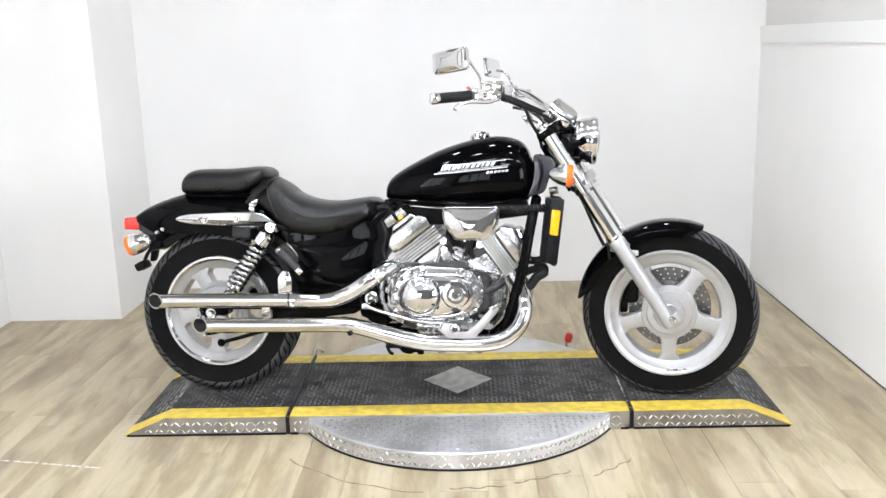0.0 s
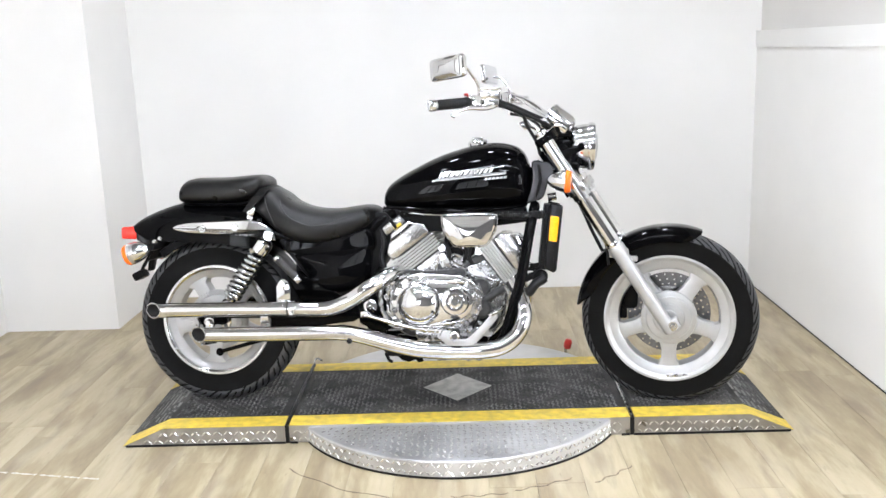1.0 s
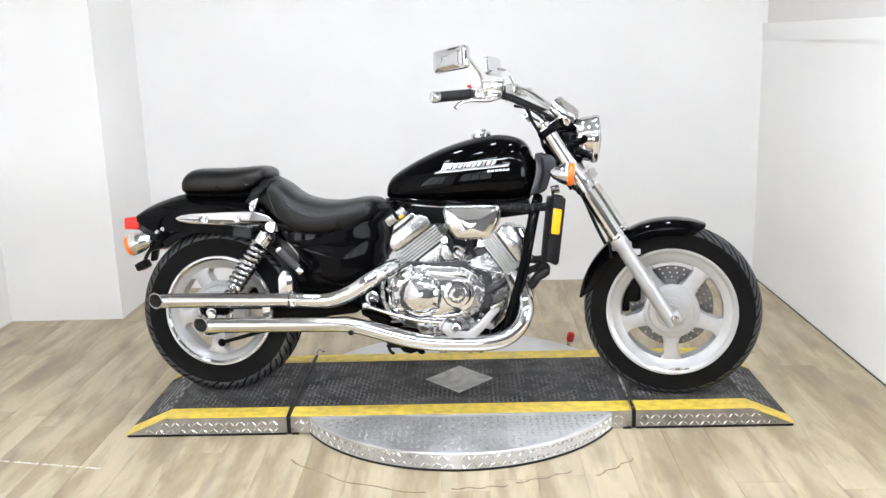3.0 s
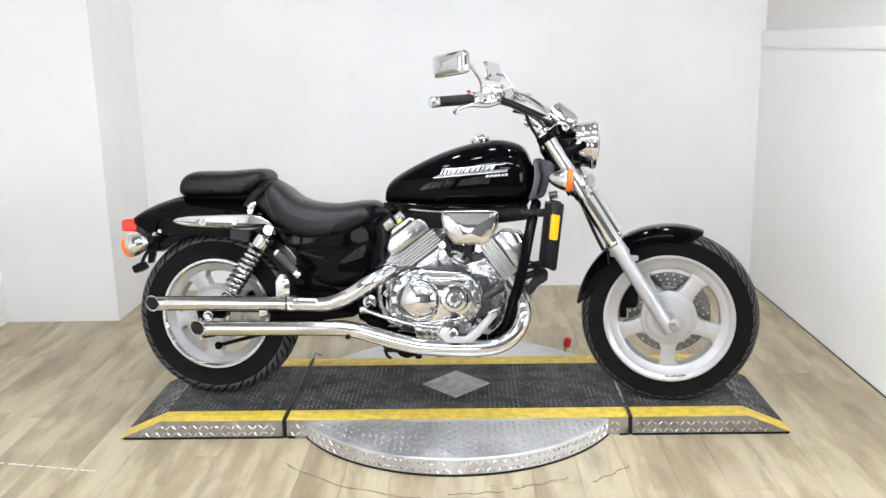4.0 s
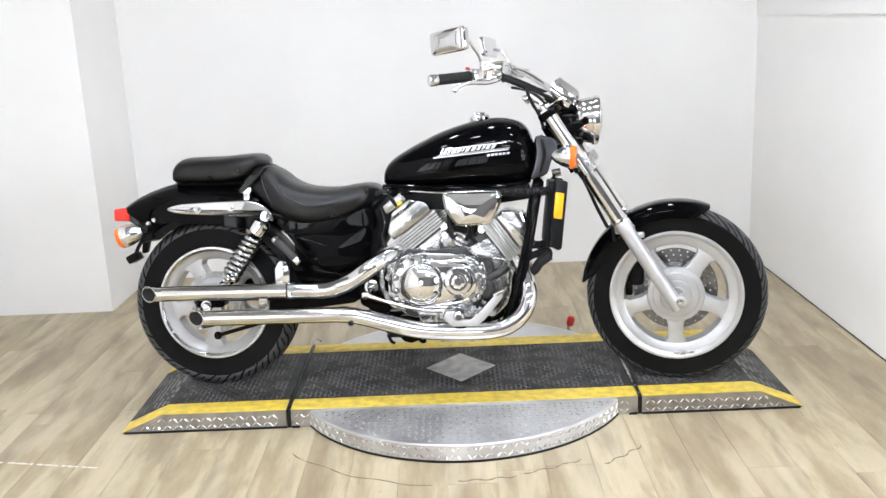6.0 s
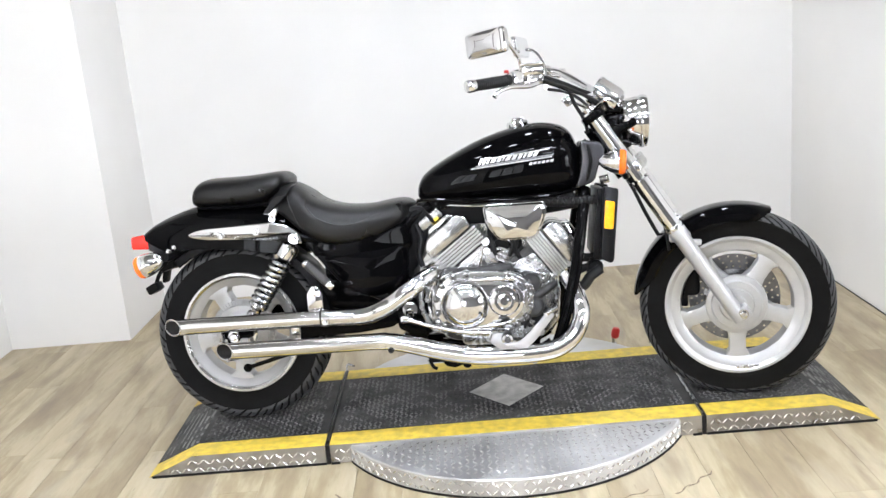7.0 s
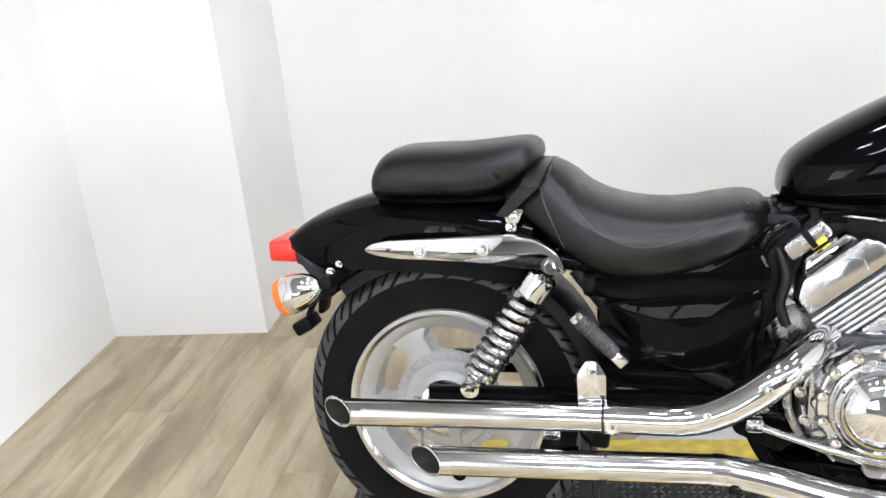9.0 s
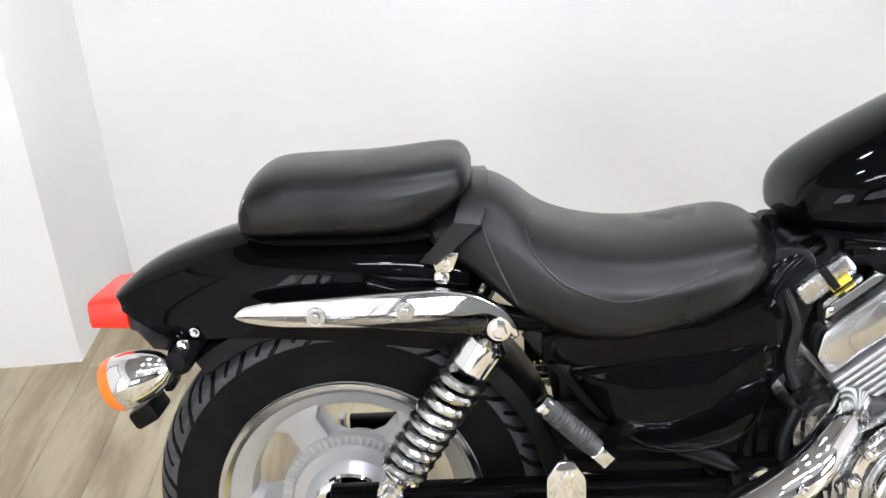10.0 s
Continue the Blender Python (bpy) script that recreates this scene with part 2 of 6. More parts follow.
def prism(poly, y0, y1, bevel=0.004, dome=0.0):
    """A polygon of (x, z) extruded along y, with bevelled edges; dome swells the y0 face."""
    steps = ((bevel, 0), (bevel * 0.3, 0.3 * bevel), (0, bevel)) if bevel else ((0, 0),)
    rings = []
    if dome:
        cx, cz = sum(p[0] for p in poly) / len(poly), sum(p[1] for p in poly) / len(poly)
        for k in (0.02, 0.25, 0.5, 0.72, 0.88):
            rings.append([(cx + (x - cx) * k, y0 - dome * (1 - k * k), cz + (z - cz) * k) for x, z in poly])
    for d, h in steps:
        rings.append([(x, y0 + h, z) for x, z in inset(poly, d)])
    for d, h in reversed(steps):
        rings.append([(x, y1 - h, z) for x, z in inset(poly, d)])
    return loft(rings)


def block(cx, cy, cz, sx, sy, sz, bevel=0.004, corner=None):
    p = [(cx - sx / 2, cz - sz / 2), (cx + sx / 2, cz - sz / 2), (cx + sx / 2, cz + sz / 2), (cx - sx / 2, cz + sz / 2)]
    if corner:
        p = rounded(p, corner)
    return prism(p, cy - sy / 2, cy + sy / 2, bevel)


def hexbolt(c, r, h, axis=(0, -1, 0)):
    return joined(lathe([(r * 1.5, 0), (r * 1.5, h * 0.25)], c, axis, 16), lathe([(r, h * 0.25), (r, h * 0.9), (r * 0.8, h)], c, axis, 6))


def part(name, geo, mat, parent=None, label="", sharp=32):
    me = bpy.data.meshes.new(name)
    me.from_pydata([tuple(p) for p in geo[0]], [], geo[1])
    bm = bmesh.new()
    bm.from_mesh(me)
    bmesh.ops.recalc_face_normals(bm, faces=bm.faces[:])
    bm.to_mesh(me)
    bm.free()
    me.polygons.foreach_set("use_smooth", [True] * len(me.polygons))
    me.set_sharp_from_angle(angle=radians(sharp))
    me.materials.append(mat)
    ob = new(name, me)
    ob.parent = parent
    if label:
        ob["label"] = label
    return ob


def cuboid(name, lo, hi, mat, parent=None):
    c = [(a + b) / 2 for a, b in zip(lo, hi)]
    s = [b - a for a, b in zip(lo, hi)]
    return part(name, block(*c, *s, 0), mat, parent)


# ---- the room ----
X_LEFT, X_RIGHT, Y_BACK, Y_FRONT, Z_CEIL = -2.27, 1.715, 1.97, -6.5, 3.1
PIL_X, PIL_Y = -1.688, 1.385
floor = cuboid("floor", (X_LEFT - 0.2, Y_FRONT - 0.2, -0.12), (4.2, Y_BACK + 0.2, -0.003), GROUT)
tagged(floor, "pale oak-look vinyl plank floor, slightly scuffed", "floor", kind="structure")
tagged(cuboid("wall_back", (PIL_X, Y_BACK, 0), (X_RIGHT + 0.3, Y_BACK + 0.15, Z_CEIL), WALL), "plain white painted wall behind the motorcycle", "wall", kind="structure")
W3 = (-5.2, -3.2, 0.85, 2.25)
left = tagged(new("wall_left"), "plain white painted side wall", "wall", kind="structure")
for lo, hi in (((Y_FRONT, 0), (W3[0], Z_CEIL)), ((W3[1], 0), (Y_BACK + 0.15, Z_CEIL)), ((W3[0], 0), (W3[1], W3[2])), ((W3[0], W3[3]), (W3[1], Z_CEIL))):
    cuboid("wall_section", (X_LEFT - 0.15, lo[0], lo[1]), (X_LEFT, hi[0], hi[1]), WALL, left)
tagged(cuboid("pillar", (X_LEFT, PIL_Y, 0), (PIL_X, Y_BACK + 0.15, Z_CEIL), WALL), "boxed-in white pillar in the room's corner", "pillar", kind="structure")
Z_LEDGE = 1.393
tagged(cuboid("wall_right_lower", (X_RIGHT, -0.9, 0), (X_RIGHT + 0.3, Y_BACK, Z_LEDGE - 0.085), WALL), "white half-height wall beside the ramp", "wall", kind="structure")
tagged(part("wall_cap", block(X_RIGHT + 0.153, (Y_BACK - 0.91) / 2, Z_LEDGE - 0.0425, 0.322, Y_BACK + 0.91, 0.085, 0.004), WALL), "white painted cap board on the half wall", "wall cap", kind="structure")
tagged(cuboid("wall_right_upper", (X_RIGHT + 0.02, -0.9, Z_LEDGE), (X_RIGHT + 0.3, Y_BACK, Z_CEIL), WALL_UPPER), "plain wall above the cap board, shade put into its colour", "wall", kind="structure")
tagged(cuboid("trim", (X_RIGHT - 0.005, -0.9, 0.0003), (X_RIGHT - 0.0005, Y_BACK, 0.004), BLACKRUB), "thin dark gap strip where the half wall meets the floor", "trim", kind="structure")
W4 = (-4.6, -2.2, 0.85, 2.25)
far_right = tagged(new("wall_right_far"), "grey showroom side wall round an added, unseen window", "wall", kind="structure")
for lo, hi in (((Y_FRONT, 0), (W4[0], Z_CEIL)), ((W4[1], 0), (-0.9, Z_CEIL)), ((W4[0], 0), (W4[1], W4[2])), ((W4[0], W4[3]), (W4[1], Z_CEIL))):
    cuboid("wall_section", (4.0, lo[0], lo[1]), (4.15, hi[0], hi[1]), ROOM, far_right)
tagged(cuboid("wall_right_return", (X_RIGHT + 0.3, -1.0, 0), (4.15, -0.9, Z_CEIL), ROOM), "grey showroom wall return", "wall", kind="structure")
W2 = (-2.1, -0.5, 0.85, 2.25)
front = tagged(new("wall_front"), "grey showroom wall with a wide window", "wall", kind="structure")
for lo, hi in (((X_LEFT - 0.15, 0), (W2[0], Z_CEIL)), ((W2[1], 0), (4.15, Z_CEIL)), ((W2[0], 0), (W2[1], W2[2])), ((W2[0], W2[3]), (W2[1], Z_CEIL))):
    cuboid("wall_section", (lo[0], Y_FRONT - 0.15, lo[1]), (hi[0], Y_FRONT, hi[1]), ROOM, front)
tagged(cuboid("ceiling", (X_LEFT - 0.15, Y_FRONT - 0.15, Z_CEIL), (4.15, Y_BACK + 0.15, Z_CEIL + 0.1), CEIL), "grey painted showroom ceiling", "ceiling", kind="structure")


def window_with_blind():
    """A dark wooden frame low on the side wall with a closed white slatted blind."""
    w = tagged(new("window_1"), "window in a dark wooden frame with closed white slats", "window", kind="structure")
    y0, y1, z0, z1, d, b = -1.25, 0.545, 0.095, 2.1, 0.045, 0.055
    x = X_LEFT
    part("window_frame", block(x + d / 2, y1 - b / 2, (z0 + z1) / 2, d, b, z1 - z0, 0.004), FRAMEWOOD, w)
    part("window_frame", block(x + d / 2, y0 + b / 2, (z0 + z1) / 2, d, b, z1 - z0, 0.004), FRAMEWOOD, w)
    part("window_frame", block(x + d / 2, (y0 + y1) / 2, z0 + b / 2, d, y1 - y0 - 2 * b, b, 0.004), FRAMEWOOD, w)
    part("window_frame", block(x + d / 2, (y0 + y1) / 2, z1 - b / 2, d, y1 - y0 - 2 * b, b, 0.004), FRAMEWOOD, w)
    part("pane", block(x + 0.006, (y0 + y1) / 2, (z0 + z1) / 2, 0.008, y1 - y0 - 2 * b, z1 - z0 - 2 * b, 0), BLIND, w)
    me = None
    for i in range(95):
        z = z0 + b + 0.012 + i * 0.0203
        if me is None:
            s = part("slat", moved(block(0, 0, 0, 0.003, y1 - y0 - 2 * b - 0.006, 0.023, 0), pose(0, 0, 0, 0, 22, 0)), BLIND, w)
            me = s.data
        else:
            s = new("slat", me)
            s.parent = w
        s.location = (x + 0.022, (y0 + y1) / 2, z)


window_with_blind()


def daylight_window(name, place, width, z0, z1, power):
    """A showroom window: frame, mullions, panes, daylight outside. It lies along its own x, the room on +y."""
    w = tagged(new(name), "wide unseen showroom window with a dark frame, daylight outside", "window", kind="structure")
    w.matrix_world = place
    b, h = 0.05, width / 2
    for z in (z0, z1 - b):
        cuboid("window_frame", (-h, -0.10, z), (h, -0.04, z + b), FRAMEWOOD, w)
    for i in range(4):
        x = -h + (width - b) * i / 3
        cuboid("mullion", (x, -0.098, z0 + b), (x + b, -0.042, z1 - b), FRAMEWOOD, w)
    for i in range(3):
        x = -h + (width - b) * i / 3 + b
        pane = cuboid("pane", (x, -0.074, z0 + b), (x + (width - b) / 3 - b, -0.066, z1 - b), GLASS, w)
        pane.visible_shadow = False
    day = bpy.data.lights.new("daylight", "AREA")
    day.shape, day.size, day.size_y, day.energy, day.color = "RECTANGLE", width, z1 - z0, power, (0.925, 0.955, 1.015)
    lamp = new("daylight", day)
    lamp.matrix_world = place @ pose(0, -0.16, (z0 + z1) / 2, 90, 0, 0)


daylight_window("window_2", pose((W2[0] + W2[1]) / 2, Y_FRONT, 0), W2[1] - W2[0], W2[2], W2[3], WINDOW_POWER)
# out of view, added as fill light for the right wall
daylight_window("fill_window_3", pose(X_LEFT, (W3[0] + W3[1]) / 2, 0, 0, 0, -90), W3[1] - W3[0], W3[2], W3[3], SIDE_FILL_POWER)
# unseen as well: added to brighten the pillar's right face
daylight_window("fill_window_4", pose(4.0, (W4[0] + W4[1]) / 2, 0, 0, 0, 90), W4[1] - W4[0], W4[2], W4[3], EAST_FILL_POWER)


def lamp_fixture(x, y):
    lamp = tagged(new("ceiling_lamp"), "round white ceiling spotlight, switched on", "ceiling lamp", "ceiling lamps")
    lamp.location = (x, y, Z_CEIL)
    part("housing", lathe([(0.0, 0), (0.05, 0), (0.05, -0.06), (0.095, -0.10), (0.095, -0.185), (0.086, -0.185), (0.086, -0.112), (0.0, -0.112)], (0, 0, 0), (0, 0, 1), 28), PLASTIC, lamp)
    part("lamp_face", lathe([(0.0, -0.114), (0.08, -0.114), (0.08, -0.121), (0.0, -0.123)], (0, 0, 0), (0, 0, 1), 28), BULB, lamp)
    return lamp


first = lamp_fixture(-1.05, -0.50)
for lx, ly in ((-0.38, -0.50), (0.30, -0.50), (0.95, -0.50), (-0.70, 0.72), (0.05, 0.72), (0.80, 0.72),
               (-1.05, -1.9), (-0.1, -2.0), (0.95, -1.9), (0.3, -3.4), (-1.2, -3.8), (1.6, -3.8)):
    copy_thing(first, pose(lx, ly, Z_CEIL))


def tube_fixture(x, y):
    f = tagged(new("tube_lamp"), "twin-tube fluorescent ceiling lamp, switched on", "ceiling lamp", "tube lamps")
    f.location = (x, y, Z_CEIL)
    part("tray", block(0, 0, -0.03, 1.25, 0.22, 0.06, 0.004), WALL, f)
    for dy in (-0.055, 0.055):
        part("tube", tube([(-0.58, dy, -0.085), (0.58, dy, -0.085)], 0.018, 12), TUBE, f)
    return f


first_tube = tube_fixture(-0.8, -2.2)
for lx, ly in ((0.9, -2.2), (0.9, -4.4), (2.7, -2.2)):
    copy_thing(first_tube, pose(lx, ly, Z_CEIL))

# ---- the turntable ramp ----
H = 0.068


def lugs(cells, to_world, length=0.026, width=0.0075, height=0.0022):
    """Raised tread lugs: (u, v, turn) on a surface that to_world(u, v, n) maps."""
    vs, fs = [], []
    for u, v, a in cells:
        c, s = math.cos(a), math.sin(a)
        k = len(vs)
        for du, dv, n in ((-length / 2, 0, 0), (0, -width / 2, 0), (length / 2, 0, 0), (0, width / 2, 0), (-length * 0.22, 0, height), (length * 0.22, 0, height)):
            vs.append(to_world(u + du * c - dv * s, v + du * s + dv * c, n))
        fs += [(k, k + 1, k + 5, k + 4), (k + 1, k + 2, k + 5), (k + 2, k + 3, k + 4, k + 5), (k + 3, k, k + 4)]
    return vs, fs


def grid(u0, u1, v0, v1, pitch, inside=lambda u, v: True, across=0.0):
    out = []
    across = across or pitch
    for i in range(int((u1 - u0) / pitch)):
        for j in range(int((v1 - v0) / across)):
            u, v = u0 + (i + 0.5) * pitch, v0 + (j + 0.5) * across
            if inside(u, v):
                out.append((u, v, math.pi / 4 if (i + j) % 2 else -math.pi / 4))
    return out


RX0, RX1, RXA, RXB, RY0, RY1 = -1.136, 1.246, -0.543, 0.680, -0.078, 0.565
SX0, SX1 = -0.985, 1.092
DX, DY, DR = 0.068, 0.235, 0.620
YELLOW_W = 0.088
DIA = (0.064, 0.258, 0.133, 0.145)


def slope_z(x):
    if x < SX0:
        return max(0.004, H * (x - RX0) / (SX0 - RX0))
    if x > SX1:
        return max(0.004, H * (RX1 - x) / (RX1 - SX1))
    return H


def platform():
    p = tagged(new("turntable_ramp"), "steel tread-plate motorcycle turntable with black ramps and yellow stripes", "turntable")
    disc = part("turntable_disc", lathe([(0, 0.004), (DR - 0.006, 0.004), (DR, 0.008), (DR, H - 0.010), (DR - 0.004, H - 0.006), (0, H - 0.006)], (DX, DY, 0), (0, 0, 1), 128), STEEL_DULL, p, "round tread-plate steel disc, dull and worn")
    top = part("disc_pattern", lugs(grid(DX - DR, DX + DR, DY - DR, DY + DR, 0.0225, lambda u, v: math.hypot(u - DX, v - DY) < DR - 0.02 and v < RY0 - 0.012),
                                 lambda u, v, n: (u, v, H - 0.0065 + n), 0.0235, 0.0068, 0.0024), LUG, disc)
    tagged(top, kind="stuff")
    rim = part("rim_pattern", lugs(grid(0, 2 * math.pi * DR, 0.006, H - 0.008, 0.0195, lambda u, v: True, 0.0265),
                                lambda u, v, n: (DX + (DR - 0.0004 + n) * math.sin(u / DR), DY - (DR - 0.0004 + n) * math.cos(u / DR), v)), LUG, disc)
    tagged(rim, kind="stuff")
    seg = ((RX0, RXA - 0.008, "ramp_end"), (RXA + 0.008, RXB - 0.008, "centre_plate"), (RXB + 0.008, RX1, "ramp_end"))
    for a, b, name in seg:
        xs = sorted({a, b, *[x for x in (SX0, SX1) if a < x < b]})
        poly = [(x, slope_z(x)) for x in xs] + [(b, 0.004), (a, 0.004)]
        body = part(name, prism(poly, RY0, RY1, 0), STEEL, p, "tread-plate steel with a black anti-slip top")
        # black coating, stripes and lugs follow the top
        def on_top(geo_name, y0, y1, mat, lift):
            vs, fs = [], []
            for x in xs:
                vs += [(x, y0, slope_z(x) + lift), (x, y1, slope_z(x) + lift)]
            n = len(xs)
            lo = len(vs)
            vs += [(x, y, z - lift + 0.0005) for x, y, z in vs]
            for i in range(n - 1):
                q = (2 * i, 2 * i + 2, 2 * i + 3, 2 * i + 1)
                fs += [q, tuple(k + lo for k in reversed(q)), (2 * i, 2 * i + 2, 2 * i + 2 + lo, 2 * i + lo), (2 * i + 1, 2 * i + 3, 2 * i + 3 + lo, 2 * i + 1 + lo)]
            fs += [(0, 1, 1 + lo, lo), (2 * n - 2, 2 * n - 1, 2 * n - 1 + lo, 2 * n - 2 + lo)]
            return part(geo_name, (vs, fs), mat, body)
        on_top("coating", RY0 + YELLOW_W, RY1 - YELLOW_W, MAT, 0.0014)
        on_top("yellow_stripe", RY0 - 0.001, RY0 + YELLOW_W, YELLOW, 0.0018)
        on_top("yellow_stripe", RY1 - YELLOW_W, RY1 + 0.001, YELLOW, 0.0018)
        ok = lambda u, v: abs(u - DIA[0]) / DIA[2] + abs(v - DIA[1]) / DIA[3] > 1.08
        flat = grid(max(a, SX0) + 0.012, min(b, SX1) - 0.012, RY0 + YELLOW_W + 0.006, RY1 - YELLOW_W - 0.006, 0.0172, ok)
        tagged(part("tread_pattern", lugs(flat, lambda u, v, n: (u, v, H + 0.0014 + n), 0.0195, 0.0064, 0.0026), MATLUG, body), kind="stuff")
        if name == "ramp_end":
            u0, u1 = (a + 0.01, SX0) if a == RX0 else (SX1, b - 0.01)
            ribs = [block(u0 + (i + 0.5) * (u1 - u0) / 7, (RY0 + RY1) / 2, slope_z(u0 + (i + 0.5) * (u1 - u0) / 7) + 0.0024, 0.008, RY1 - RY0 - 2 * YELLOW_W - 0.02, 0.003, 0) for i in range(7)]
            [part("grip_ridge", rib, MATLUG, body) for rib in ribs]
        side = lambda u, v: 0.008 < v < slope_z(u) - 0.010 and not (abs(u - DX) < 0.53)
        cells = grid(a + 0.01, b - 0.01, 0.004, H - 0.004, 0.0195, side, 0.0265)
        tagged(part("side_pattern", lugs(cells, lambda u, v, n: (u, RY0 - n, v), 0.024, 0.007), LUG, body), kind="stuff")
    # black strips and a ring stand in for the shadow line at the floor
    for a, b in ((RX0 + 0.010, RXA - 0.008), (RXA + 0.008, DX - DR + 0.045), (DX + DR - 0.045, RXB - 0.008), (RXB + 0.008, RX1 - 0.010)):
        part("shadow_strip", block((a + b) / 2, RY0 + 0.018, 0.0042, b - a, 0.040, 0.0080, 0), BLACKRUB, p, "black strip painting the shadow line under the ramp's edge")
    part("shadow_ring", lathe([(DR - 0.03, 0.0003), (DR + 0.0015, 0.0003), (DR + 0.0015, 0.0078), (DR - 0.03, 0.0078)], (DX, DY, 0), (0, 0, 1), 128, closed=True), BLACKRUB, p, "black ring painting the shadow line under the disc")
    x, y, hx, hy = DIA
    part("bare_diamond", loft([[(x - hx * k, y, z), (x, y - hy * k, z), (x + hx * k, y, z), (x, y + hy * k, z)] for k, z in ((1, H + 0.001), (1, H + 0.0024), (0.985, H + 0.003))]), CONCRETE, p, "bare worn diamond patch")
    for gx in (RXA, RXB):
        part("joint_strip", block(gx, (RY0 + RY1) / 2, H / 2 + 0.001, 0.013, RY1 - RY0 + 0.004, H - 0.004, 0), BLACKRUB, p, "black rubber joint strip")
    part("joint_rod", tube([(RXA + 0.002, RY0 + 0.02, H + 0.003), (RXA + 0.002, RY1 - 0.01, H + 0.003)], 0.004, 8), CASTDARK, p)
    part("joint_rod", tube([(RXB - 0.002, RY0 + 0.02, H + 0.003), (RXB - 0.002, RY1 - 0.01, H + 0.003)], 0.004, 8), CASTALU, p)
    for gx, k in ((RXA, 1), (RXB, -1)):
        part("joint_hook", tube([(gx + 0.002, RY1 - 0.01, H + 0.004), (gx - 0.004 * k, RY1 + 0.035, H + 0.004), (gx - 0.002 * k, RY1 + 0.075, H), (gx + 0.022 * k, RY1 + 0.060, H - 0.004)], 0.004, 8), CASTALU, p)
    return p


platform()
knob = tagged(new("red_locking_knob"), "small red plastic knob on a pin beside the turntable", "knob")
knob.location = (0.545, 0.80, 0)
part("knob_head", moved(lathe([(0, 0.03), (0.013, 0.03), (0.017, 0.04), (0.017, 0.062), (0.012, 0.072), (0, 0.074)], (0, 0, 0), (0, 0, 1), 16), pose(0, 0, 0, 0, 12, 0)), REDPART, knob)
part("pin", lathe([(0, 0), (0.014, 0), (0.014, 0.006), (0.006, 0.008), (0.006, 0.034), (0, 0.034)], (0, 0, 0), (0, 0, 1), 12), CASTALU, knob)

# ---- the motorcycle ----
bike = tagged(new("motorcycle"), "black cruiser motorcycle with chrome V engine parked on the turntable ramp", "motorcycle")
bike.matrix_basis = pose(0, 0.157, H + 0.002, 0, 0, -4.5) @ pose(0, 0, 0, -8.5, 0, 0) @ Matrix.Diagonal((1, 1, 1.003, 1))
FWX, RWX, WZ = 0.848, -0.840, 0.3055


def mirrored(geo):
    return [(x, -y, z) for x, y, z in geo[0]], [tuple(reversed(f)) for f in geo[1]]


def body_loft(stations, n=28, power=2.4, low=2.2):
    """Rings across y at stations (x, top, bottom, half width, height share of the widest line)."""
    rings = []
    for x, top, bot, w, mid in stations:
        zm = bot + (top - bot) * mid
        ring = []
        for j in range(n):
            a = 2 * math.pi * j / n
            c, s = math.cos(a), math.sin(a)
            e = 2 / (power if s > 0 else low)
            y = w * math.copysign(abs(c) ** e, c)
            z = zm + (top - zm if s > 0 else zm - bot) * math.copysign(abs(s) ** e, s)
            ring.append((x, y, z))
        rings.append(ring)
    return loft(rings)


def spread(stations, steps=4):
    """Smooth in-between stations."""
    pts = []
    n = len(stations)
    for i in range(n - 1):
        p = [stations[max(i - 1, 0)], stations[i], stations[i + 1], stations[min(i + 2, n - 1)]]
        for s in range(steps):
            u = s / steps
            pts.append(tuple(0.5 * (2 * b + (c - a) * u + (2 * a - 5 * b + 4 * c - d) * u * u + (3 * b - a - 3 * c + d) * u ** 3)
                             for a, b, c, d in zip(*p)))
    return pts + [stations[-1]]


TYRE_N, TYRE_STEPS = 840, 88


def tyre(cx, r, half, bead, n=TYRE_N, blocks=34, slant=1.0):
    prof = []
    # sidewall, shoulder, crown, shoulder, sidewall, inner
    steps = TYRE_STEPS
    crown = r - bead
    for i in range(steps + 1):
        a = math.pi * i / steps
        c, s = math.cos(a), math.sin(a)
        y = -half * math.copysign(abs(c) ** 0.78, c)
        rad = bead + crown * abs(s) ** 0.62
        prof.append((rad, y * (1 - 0.24 * max(0.0, (abs(c) - 0.72) / 0.28) ** 1.5), i / steps))
    rings = []
    for rad, y, u in prof:
        ring = []
        for j in range(n):
            th = 2 * math.pi * j / n
            t = abs(u - 0.5) * 2
            d = 0.0
            if t < 0.68:
                k = (th / (2 * math.pi) * blocks + slant * (t * 1.35) + (0.5 if u > 0.5 else 0) + 0.05 * math.sin(t * 14)) % 1.0
                if 0.09 < t and k < 0.11:
                    d = 0.0042
                if 0.30 < t < 0.58 and 0.52 < k < 0.60:
                    d = 0.0032
                if t < 0.035:
                    d = 0.0045
            elif 0.88 < t < 0.91:
                d = 0.0012
            rr = rad - d
            ring.append((cx + rr * math.cos(th), y, WZ + rr * math.sin(th)))
        rings.append(ring)
    inner = []
    for rad, y in ((bead - 0.004, half * 0.80), (bead - 0.012, 0), (bead - 0.004, -half * 0.80)):
        inner.append([(cx + rad * math.cos(2 * math.pi * j / n), y, WZ + rad * math.sin(2 * math.pi * j / n)) for j in range(n)])
    return loft(rings + inner, closed=True)


